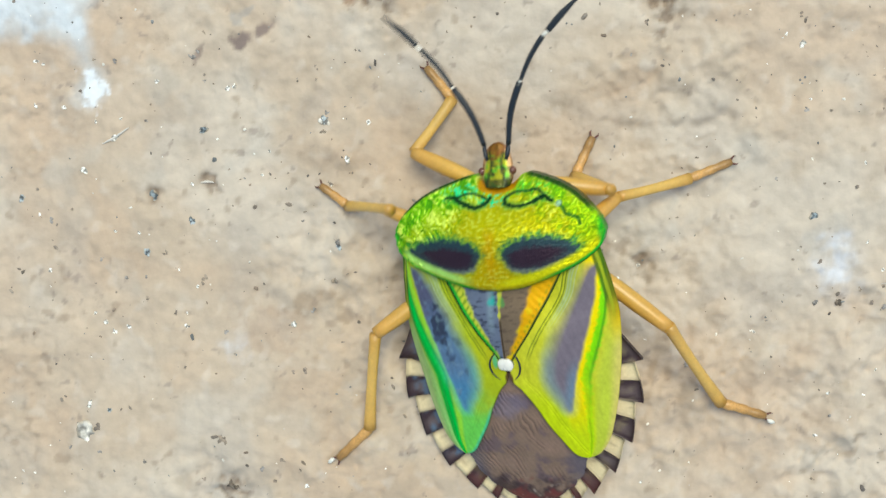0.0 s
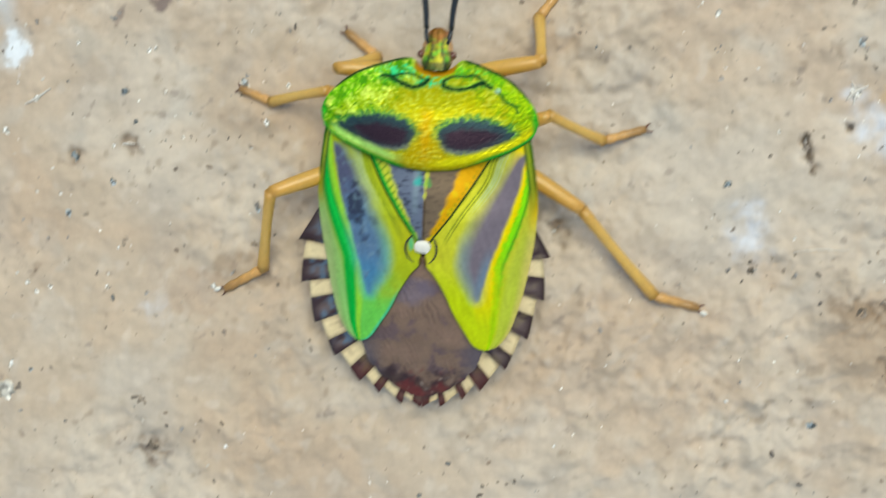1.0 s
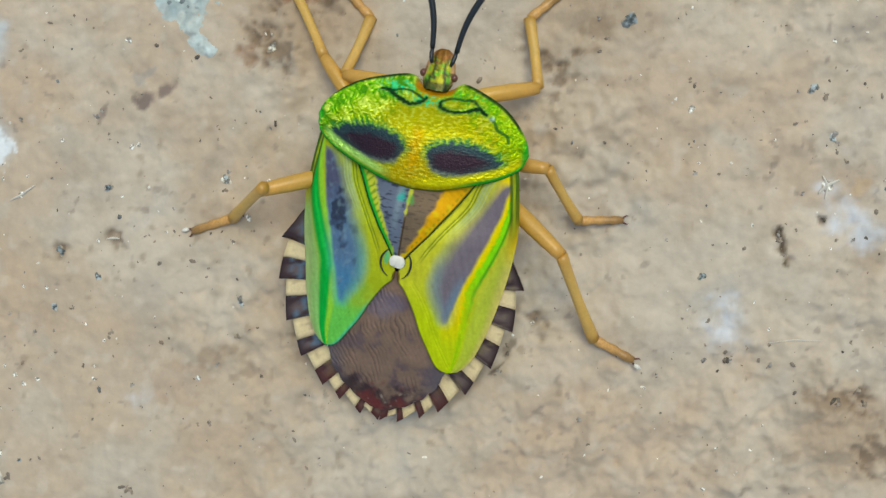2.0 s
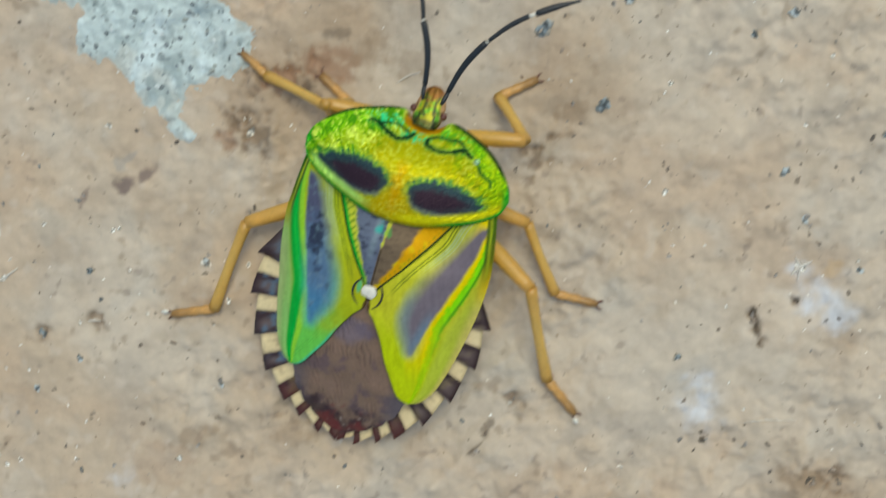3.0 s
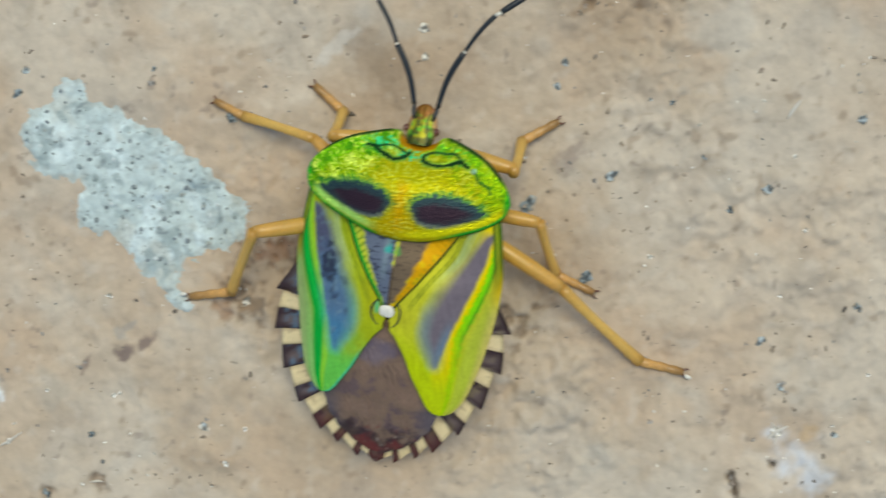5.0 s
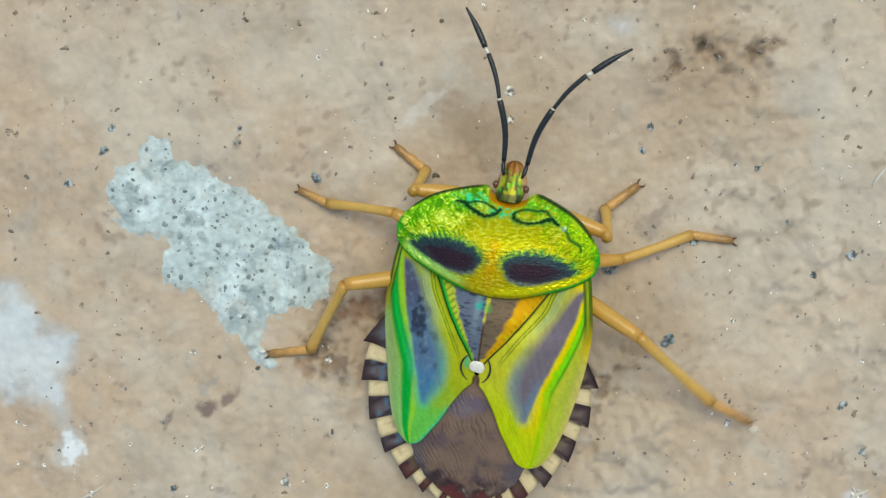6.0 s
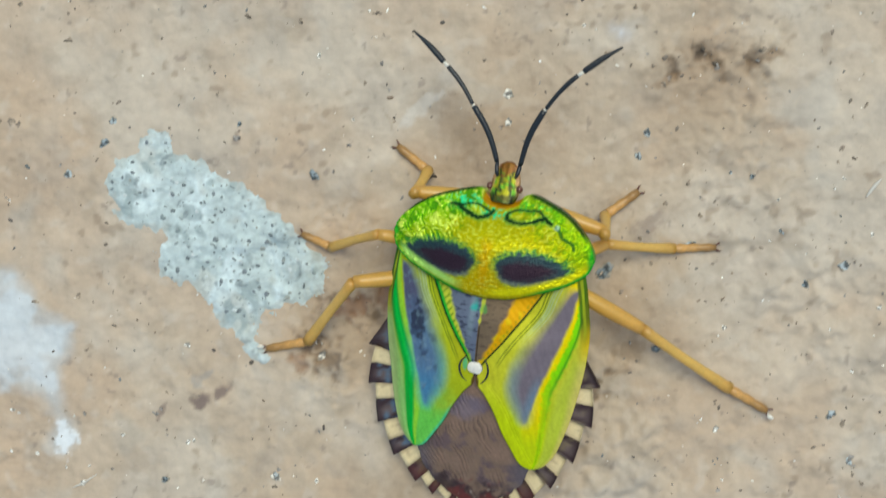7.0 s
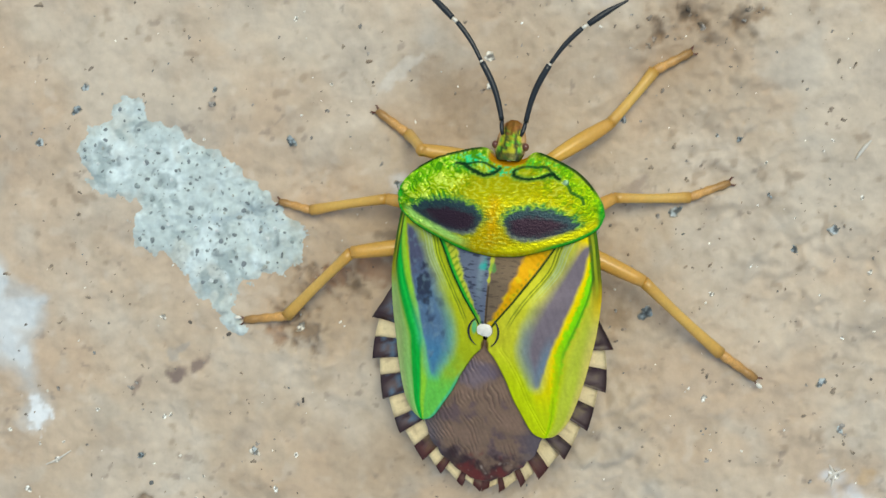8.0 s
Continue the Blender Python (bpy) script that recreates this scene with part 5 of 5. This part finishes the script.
def make_membrane():
    y = np.linspace(-0.5, -6.42, 190)
    half = np.interp(y, [-6.42, -6.1, -5.6, -4.9, -4.2, -3.4, -2, -0.5], [0.35, 0.95, 1.6, 2.15, 2.4, 2.35, 1.45, 0.45])
    half = half + 0.08 * np.abs(np.sin(y * 6.5)) * ramp(-y, 4.4, 5.0)
    u = np.linspace(-1, 1, 130)
    X, Y = u[:, None] * half[None, :], np.repeat(y[None, :], 130, 0)
    x, yy = X.ravel(), Y.ravel()
    fold = (0.006 + 0.018 * ramp(clouds(x, yy, 0.8, 2, 70.0) - 0.3 * x, 0.0, 0.7)) * np.sin((x * 0.85 + yy * 0.5 + 0.12 * clouds(x, yy, 1.0, 3, 2.0)) * 36) * ramp(-yy, 0.6, 1.6) * ramp(5.6 + yy, 0, 0.8)
    fold = fold + 0.03 * clouds(x, yy, 0.9, 3, 4.0)
    Z = back_height(X, Y) - 0.13 + 0.1 * (1 - u[:, None] ** 2) * ramp(-Y, 1.0, 3.0) + fold.reshape(X.shape)

    def colour(x, y):
        c = np.tile(np.array((0.2, 0.128, 0.09)), (len(x), 1))
        n = clouds(x, y, 0.9, 4, 5.0)
        c = blend(c, (0.13, 0.085, 0.085), ramp(n + 0.35 * np.abs(x) - 0.3, 0.0, 0.7))
        c = blend(c, (0.24, 0.15, 0.11), 0.6 * ramp(-n, 0.1, 0.7))
        c = blend(c, (0.17, 0.14, 0.19), 0.6 * ramp(-np.hypot((x + 0.5) / 0.9, (y + 1.9) / 0.8) + 0.3 * n, -1.1, -0.5))
        # shade in the furrows of the folds, painted as dark lines
        crease = np.sin((x * 0.85 + y * 0.5 + 0.12 * clouds(x, y, 1.0, 3, 2.0)) * 36)
        c = blend(c, (0.06, 0.035, 0.035), 0.5 * ramp(-crease, 0.3, 1.0) * ramp(clouds(x, y, 0.8, 2, 70.0) - 0.2 * x, -0.2, 0.5) * ramp(-y, 0.8, 1.6))
        c = blend(c, (0.035, 0.016, 0.018), 0.9 * ramp(-y + 0.6 * n + 0.3 * clouds(x, y, 0.35, 2, 7.0) + 0.22 * np.abs(x), 5.3, 6.2))
        c = blend(c, (0.15, 0.022, 0.02), 0.75 * ramp(-y + 0.7 * clouds(x, y, 0.5, 2, 3.0), 5.3, 6.0) * ramp(clouds(x, y, 0.9, 2, 53.0), -0.3, 0.3))
        # pale glints painted into the dark tail end
        c = blend(c, (0.36, 0.28, 0.24), 0.6 * ramp(clouds(x, y, 0.3, 2, 83.0), 0.5, 0.9) * ramp(-y, 5.2, 5.8))
        c = blend(c, (0.1, 0.09, 0.11), 0.6 * ramp(np.abs(x), 1.3, 2.1) * ramp(-y, 3.4, 4.4))
        return c
    return tagged(shell("wing_membrane", X, Y, Z, 0.08, MEMBRANE, bug, colour), "brown wrinkled translucent membrane")


RIM = [(3.8, 1.8), (3.98, 1.3), (4.32, 0.65), (4.6, -0.15), (4.66, -1.15), (4.48, -2.25), (4.06, -3.5), (3.24, -4.9), (2.12, -5.95), (0.95, -6.6), (0.0, -6.75)]
# where the pale and dark plates meet, as shares of the rim's length
CUTS = [0.02, 0.218, 0.288, 0.37, 0.433, 0.521, 0.599, 0.657, 0.722, 0.78, 0.826, 0.855, 0.912, 0.936, 0.97, 1.0]


def make_plates():
    line = smooth(RIM, 24)[:, :2]
    run = np.r_[0, np.cumsum(np.hypot(*np.diff(line, axis=0).T))]
    run /= run[-1]
    for side in (-1, 1):
        for k, (a, b) in enumerate(zip(CUTS, CUTS[1:])):
            pale = k % 2 == 1
            s = np.linspace(a, b, 9)
            px, py = np.interp(s, run, line[:, 0]), np.interp(s, run, line[:, 1])
            t = (s - a) / (b - a)
            w = np.linspace(0, 1, 8)
            tx, ty = np.gradient(px), np.gradient(py)
            ln = np.hypot(tx, ty)
            nx, ny = ty / ln, -tx / ln
            if nx[4] * px[4] < 0:
                nx, ny = -nx, -ny
            # each pale plate and the dark one behind it widen backwards to a tooth
            first, last = (CUTS[k], CUTS[min(k + 2, len(CUTS) - 1)]) if pale else (CUTS[max(k - 1, 0)], CUTS[k + 1])
            tooth = (s - first) / (last - first)
            reach = (1.3 * w - 1.3)[:, None] + (w ** 2)[:, None] * ((0.3 if a < 0.7 else 0.36) * tooth ** (1.3 if k else 3.0) - 0.13)[None, :]
            X, Y = side * (px + nx * reach) * (1.065 if side < 0 else 0.985), py + ny * reach
            Z = back_height(X, Y) - 0.2 - 0.06 * w[:, None] ** 2 + 0.02 * math.sin(k) - 0.5 * (1 - w[:, None]) ** 0.7
            share = np.repeat(t[None, :], 8, 0).ravel()
            out = np.repeat(w[:, None], 9, 1).ravel()
            tone = (0.74, 0.6, 0.35) if pale else (0.045, 0.026, 0.03)

            def colour(x, y, tone=tone, pale=pale, k=k, share=share, out=out, side=side):
                n = clouds(x, y, 0.35, 3, 1.0 + k)
                c = np.tile(np.array(tone), (len(x), 1))
                if pale:
                    c = blend(c, (0.3, 0.2, 0.12), 0.5 * ramp(n, 0.2, 0.8))
                    return blend(c, (0.2, 0.14, 0.1), 0.6 * ramp(np.abs(share - 0.5), 0.3, 0.5))
                c = blend(c, (0.15, 0.11, 0.105), 0.85 * ramp(0.4 - np.abs(share - 0.55) + 0.15 * n, 0.0, 0.3) * ramp(0.97 - out, 0, 0.25))
                # iridescent sheen painted in: blue on the left, brownish elsewhere
                c = blend(c, (0.1, 0.17, 0.25) if side < 0 and y.mean() > -4.5 else (0.2, 0.16, 0.08), (0.8 if side < 0 else 0.5) * ramp(n, -0.15, 0.4) * ramp(0.9 - out, 0, 0.2))
                return blend(c, (0.1, 0.025, 0.02), 0.6 * ramp(-y + 0.3 * n, 4.8, 5.6))
            ob = shell("abdomen_plate", X, Y, Z, 0.22, PLATE, bug, colour)
            tagged(ob, "cream plate of the abdomen's edge" if pale else "dark plate of the abdomen's edge")


def make_underside():
    v, w = np.linspace(0, math.pi, 30), np.linspace(0, 2 * math.pi, 40)[:-1]
    verts, faces = [], []
    for i, a in enumerate(v):
        cy = -5.7 + 12.1 * (1 - math.cos(a)) / 2
        half = 3.6 * math.sin(a) ** 0.6
        for b in w:
            middle, top = (1.25, 0.1) if cy < -4.6 else (2.05 - 0.8 * max(0.0, -3.0 - cy) / 1.6, 0.5 - 0.4 * max(0.0, -3.0 - cy) / 1.6)
            verts.append((half * math.cos(b), cy, middle + (top if math.sin(b) > 0 else 1.1) * math.sin(b) * math.sin(a) ** 0.5 * (0.7 if cy < -4.6 else 1)))
    m = len(w)
    for i in range(len(v) - 1):
        for j in range(m):
            k = (j + 1) % m
            faces.append((i * m + j, (i + 1) * m + j, (i + 1) * m + k, i * m + k))
    raw("abdomen", verts, faces, UNDER, bug)


def make_head():
    v, w = np.linspace(0, 1, 26), np.linspace(0, 2 * math.pi, 37)[:-1]
    half = np.interp(v, [0, 0.15, 0.35, 0.6, 0.8, 0.92, 1], [0.45, 0.57, 0.61, 0.56, 0.45, 0.34, 0.14])
    verts, tint, faces = [], [], []
    for i, t in enumerate(v):
        for b in w:
            x, y = half[i] * math.cos(b), 6.45 + 1.58 * t
            z = 3.0 - 0.4 * t + (0.26 if math.sin(b) > 0 else 0.6) * math.sin(b) * (1 - 0.55 * t)
            z += 0.012 * math.sin(x * 24) * (math.sin(b) > 0)
            verts.append((x, y, z))
    p = np.array(verts)
    x, y = p[:, 0], p[:, 1]
    ax = np.abs(x)
    c = np.tile(np.array((0.46, 0.44, 0.012)), (len(x), 1))
    c = blend(c, (0.09, 0.42, 0.02), 0.85 * ramp(clouds(x, y, 0.3, 2, 3.0), -0.1, 0.3))
    c = blend(c, (0.05, 0.04, 0.01), 0.7 * ramp(clouds(x, y, 0.22, 2, 13.0), 0.25, 0.6))
    c = blend(c, (0.015, 0.035, 0.008), 0.95 * ramp(-np.abs(ax - 0.16 - 0.3 * np.abs(7.3 - y)), -0.09, -0.03))
    c = blend(c, (0.22, 0.06, 0.008), 0.9 * ramp(y + 0.3 * clouds(x, y, 0.3, 2, 1.0) - 0.9 * ax, 7.4, 7.6))
    c = blend(c, (0.5, 0.26, 0.13), 0.9 * ramp(ax - 0.2 * (7.6 - y), 0.3, 0.4))
    c = blend(c, (0.03, 0.03, 0.01), 0.8 * ramp(-y, -6.82, -6.68))
    m = len(w)
    for i in range(len(v) - 1):
        for j in range(m):
            k = (j + 1) % m
            faces.append((i * m + j, i * m + k, (i + 1) * m + k, (i + 1) * m + j))
    faces.append(tuple((len(v) - 1) * m + j for j in range(m)))
    c = blend(c, (0.02, 0.03, 0.008), 0.8 * ramp(clouds(x * 1.3, y * 0.7, 0.2, 2, 23.0), 0.2, 0.5) * ramp(7.5 - y, 0, 0.2))
    ob = raw("head", p, faces, HEAD, bug, c * 0.88)
    tagged(ob, "narrow green and yellow head with a brown tip")
    for side in (-1, 1):
        verts, faces = [], []
        for i in range(9):
            a = math.pi * i / 8
            for j in range(12):
                b = 2 * math.pi * j / 12
                verts.append((side * 0.6 + 0.14 * math.sin(a) * math.cos(b), 7.02 + 0.16 * math.sin(a) * math.sin(b), 2.9 + 0.14 * math.cos(a)))
        for i in range(8):
            for j in range(12):
                k = (j + 1) % 12
                faces.append((i * 12 + j, i * 12 + 12 + j, i * 12 + 12 + k, i * 12 + k))
        tagged(raw("eye", verts, faces, EYE, bug), "small dark red eye")
        knob = [(side * 0.36, 7.42, 2.86), (side * 0.42, 7.62, 2.84), (side * 0.46, 7.82, 2.79), (side * 0.46, 7.98, 2.75)]
        tagged(tube("antenna_base", knob, [0.06, 0.085, 0.085, 0.07], BLACK, bug, 9), "blackish knob at the antenna's root")


make_underside()
make_membrane()
make_plates()
make_wing(-1)
make_wing(1)
make_scutellum()
make_pronotum()
make_head()

# ---- limbs: each is built along its own y axis from its near joint ----
LEG_SIZES = {  # hip, lengths of thigh, shin and foot, thickness
    "fl": ((-1.0, 6.35, 1.7), 3.0, 2.75, 1.75, 0.31), "fr": ((1.0, 6.35, 1.7), 3.0, 2.9, 1.8, 0.31),
    "ml": ((-2.2, 4.2, 1.6), 3.2, 3.45, 1.5, 0.29), "mr": ((2.2, 4.2, 1.6), 3.2, 3.2, 1.85, 0.29),
    "hl": ((-2.3, 3.0, 1.5), 4.0, 4.2, 2.0, 0.32), "hr": ((2.2, 3.5, 1.5), 4.0, 4.75, 1.95, 0.32)}


def make_limb(lengths, thick, pads):
    thigh, shin, foot = lengths
    s = np.linspace(0, 1, 12)
    a = tube("femur", [(0, thigh * t, 0.05 * math.sin(math.pi * t)) for t in s],
             [thick * (0.62 + 0.42 * math.sin(math.pi * min(1, 0.12 + 0.75 * t))) for t in s], SHANK, bug, 10, np.repeat([(0.82 - 0.08 * t, 0.5 - 0.1 * t, 0.075) for t in s], 10, 0))
    b = tube("tibia", [(0.03 * math.sin(math.pi * t), shin * t, 0) for t in s],
             [thick * (0.76 - 0.14 * math.sin(math.pi * t) + 0.06 * t) for t in s], SHANK, bug, 10,
             np.repeat([np.array((0.66, 0.36, 0.065)) + np.array((0.15, 0.15, 0.05)) * math.sin(math.pi * t) ** 0.7 for t in s], 10, 0))
    # three joints and two claws
    s = np.linspace(0, 1, 19)
    r = [thick * (0.58 + 0.1 * math.sin(3 * math.pi * t) ** 2) * (1 - 0.15 * t) for t in s]
    c = tube("tarsus", [(0, foot * 0.94 * t, 0.03 * math.sin(3 * math.pi * t)) for t in s], r, TOE, bug, 8, np.repeat([np.array((0.56, 0.3, 0.09)) * (1 - 0.55 * t ** 2) for t in s], 8, 0))
    for side in (-1, 1):
        q = [(0.02 * side, foot * 0.9, 0), (0.11 * side, foot * 0.98, 0.03), (0.17 * side, foot * 1.04, -0.02), (0.15 * side, foot * 1.1, -0.09)]
        tube("claw", q, [0.045, 0.045, 0.035, 0.012], EYE, c, 6)
    if pads:
        drop = tube("foot_pad", [(0.12, foot * 1.0, 0.02), (0.14, foot * 1.05, 0.05), (0.15, foot * 1.12, 0.05), (0.15, foot * 1.17, 0.02)], [0.03, 0.085, 0.085, 0.03], PALE, c, 8)
        tagged(drop, "tiny glistening white foot pad")
    return a, b, c


limbs = {k: make_limb(v[1:4], v[4], k[0] == "h") for k, v in LEG_SIZES.items()}

FEELER_LENGTHS = (2.42, 1.85, 1.98)


def make_feeler(side):
    """Three lengths: the first bowed and thick, the last tapering; pale rings between them."""
    parts = []
    for k, n in enumerate(FEELER_LENGTHS):
        s = np.linspace(0, 1, 14)
        bow, thin = (0.13, 0.07, 0.04)[k], (0.125, 0.098, 0.108)[k]
        start = (0.05, 0.08, 0.26)[k]
        radii = [thin * ((0.8 + 0.35 * t - 0.2 * t ** 6) if k < 2 else (0.85 + 0.35 * math.sin(math.pi * min(1, t + 0.2)) - 0.45 * t ** 3)) for t in s]
        ob = tube("antenna_segment", [(side * bow * math.sin(math.pi * t), start + (n - start) * t, 0) for t in s], radii, BLACK, bug, 9)
        if k:
            tube("joint_ring", [(0, -0.04, 0), (0, 0.4 * start, 0), (0, start + 0.04, 0)], [0.055, 0.07 if k == 2 else 0.062, 0.055], PALE, ob, 8)
        parts.append(ob)
    return parts


feelers = {"left": make_feeler(1), "right": make_feeler(-1)}

# ---- how it walks: where each foot stands (from, to, place in millimetres) ----
FEET = {
    "fl": [(0, 1.4, -10.72, -4.36), (1.7, 3.6, -9.95, 1.22), (3.85, 8, -9.78, 8.04)],
    "fr": [(0, 0.15, -4.03, -7.12), (0.4, 1.5, -1.9, -2.4), (1.8, 4.1, -1.03, 0.96), (4.28, 4.32, 2.3, 5.0), (4.45, 4.75, 0.87, 7.18), (4.9, 7.75, 0.5, 6.38), (7.95, 8, 3.14, 10.6)],
    "ml": [(0, 0.05, -15.0, -9.1), (0.25, 1.4, -15.02, -6.7), (1.7, 4.75, -13.22, 2.15), (4.95, 5.05, -14.0, 7.43), (5.4, 6.3, -13.9, 6.2), (6.6, 8, -13.82, 4.18)],
    "mr": [(0, 3.05, 1.4, -8.12), (3.3, 3.52, 2.77, -0.97), (3.9, 5.6, 1.93, -0.79), (5.9, 6.4, 4.4, 4.0), (6.6, 7.1, 3.78, 4.1), (7.45, 7.6, 3.8, 4.7), (7.9, 8, 4.83, 5.34)],
    "hl": [(0, 0.75, -14.3, -20.32), (0.95, 1.5, -15.67, -14.94), (1.9, 3.75, -16.4, -8.7), (3.98, 4.55, -18.4, -3.22), (4.65, 8, -15.33, -0.88)],
    "hr": [(0, 0.52, 2.9, -18.18), (0.65, 0.75, 4.1, -14.9), (0.95, 1.5, 3.68, -15.23), (1.8, 2.83, 1.89, -13.84), (2.98, 3.75, 0.5, -12.67), (3.95, 4.35, -0.26, -11.91),
           (4.6, 4.72, 2.37, -7.25), (4.8, 4.82, 3.2, -4.6), (4.98, 5.02, 5.61, -4.09), (5.15, 5.8, 1.99, -5.51), (6.1, 8, 6.11, -2.72)]}
JOINTS = {"fl": JOINTS_FRONT_LEFT, "fr": JOINTS_FRONT_RIGHT, "ml": JOINTS_MIDDLE_LEFT, "mr": JOINTS_MIDDLE_RIGHT,
          "hl": JOINTS_HIND_LEFT, "hr": JOINTS_HIND_RIGHT}


def between(rows, t):
    """Values at t, eased from row to row."""
    a = np.array(rows, float)
    return [float(np.interp(t, a[:, 0], a[:, k])) for k in range(1, a.shape[1])]


def bug_pose(t):
    x, y, z, rx, ry, rz = between(BUG_ROWS, t)
    lift = Matrix.Translation((0, 0, 2 * MM))
    return Matrix.Translation((x * MM, y * MM, z * MM)) @ lift @ pose(0, 0, 0, rx, ry, rz) @ lift.inverted()


def foot_place(stands, t):
    """Where the foot is: standing, or swinging over to its next stand."""
    for a, b in zip(stands, stands[1:]):
        if a[1] < t < b[0]:
            u = (t - a[1]) / (b[0] - a[1])
            s = u * u * (3 - 2 * u)
            x, y = a[2] + (b[2] - a[2]) * s, a[3] + (b[3] - a[3]) * s
            return Vector((x, y, height(x, y) + 0.12 + 1.1 * math.sin(math.pi * u)))
    for a in stands:
        if a[0] <= t <= a[1]:
            return Vector((a[2], a[3], height(a[2], a[3]) + 0.12))
    return Vector((stands[-1][2], stands[-1][3], 0.12))


def aim(start, end):
    """A limb's pose in the world: its y axis from start towards end, its z axis up."""
    y = (end - start).normalized()
    x = y.cross(Vector((0, 0, 1))).normalized()
    z = x.cross(y)
    return Matrix(((x.x, y.x, z.x, start.x * MM), (x.y, y.y, z.y, start.y * MM), (x.z, y.z, z.z, start.z * MM), (0, 0, 0, 1)))


def limb_poses(key, t):
    hip, thigh, shin, foot, thick = LEG_SIZES[key]
    root = bug_pose(t)
    heading = between(BUG_ROWS, t)
    turn = Matrix.Rotation(radians(heading[5]), 4, "Z")
    kx, ky, toward = between(JOINTS[key], t)
    toe = foot_place(FEET[key], t)
    w = radians(toward)
    under = [height(toe.x + k * foot * math.cos(w), toe.y + k * foot * math.sin(w)) - 0.14 * k * foot for k in (0.0, 0.25, 0.5, 0.75, 1.0)]
    toe.z = max(toe.z, max(under) + 0.13)
    ankle = toe + foot * Vector((math.cos(w), math.sin(w), 0.14)).normalized()
    knee = turn @ Vector((kx, ky, 0)) + Vector((heading[0], heading[1], 0))
    flat = math.hypot(knee.x - ankle.x, knee.y - ankle.y)
    if flat > 0.96 * shin:
        s = 0.96 * shin / flat
        knee.x, knee.y, flat = ankle.x + (knee.x - ankle.x) * s, ankle.y + (knee.y - ankle.y) * s, 0.96 * shin
    # a knee beneath the body stays below its edge
    if key[0] == "h":
        roof = float(np.interp(abs(kx), [4.7, 5.8], [0.9, 3.3]))
    else:
        roof = float(np.interp(abs(kx), [3.4, 5.6], [2.3, 3.0])) if key[0] == "m" else 2.7
    knee.z = min(ankle.z + math.sqrt(shin * shin - flat * flat), roof)
    start = (root @ (Vector(hip) * MM)) / MM
    way = (knee - start).normalized()
    inv = root.inverted()
    return [inv @ aim(knee - way * thigh, knee), inv @ aim(ankle + (knee - ankle).normalized() * shin, ankle), inv @ aim(ankle, toe)]


def motions():
    walk(bug, [(row[0], bug_pose(row[0])) for row in BUG_ROWS])
    steps = [k / 10 for k in range(81)]
    for key, parts in limbs.items():
        rows = [limb_poses(key, t) for t in steps]
        for k, ob in enumerate(parts):
            walk(ob, [(t, r[k]) for t, r in zip(steps, rows)])
    for side, table in (("left", FEELER_LEFT), ("right", FEELER_RIGHT)):
        base = Vector((-0.46 if side == "left" else 0.46, 7.93, 2.74))
        made = [[], [], []]
        for row in table:
            p = base.copy()
            for k in range(3):
                w = radians(row[1 + k])
                end = p + FEELER_LENGTHS[k] * Vector((math.cos(w), math.sin(w), (0.12, 0.02, -0.05)[k])).normalized()
                made[k].append((row[0], aim(p, end)))
                p = end
        for ob, rows in zip(feelers[side], made):
            walk(ob, rows)


motions()
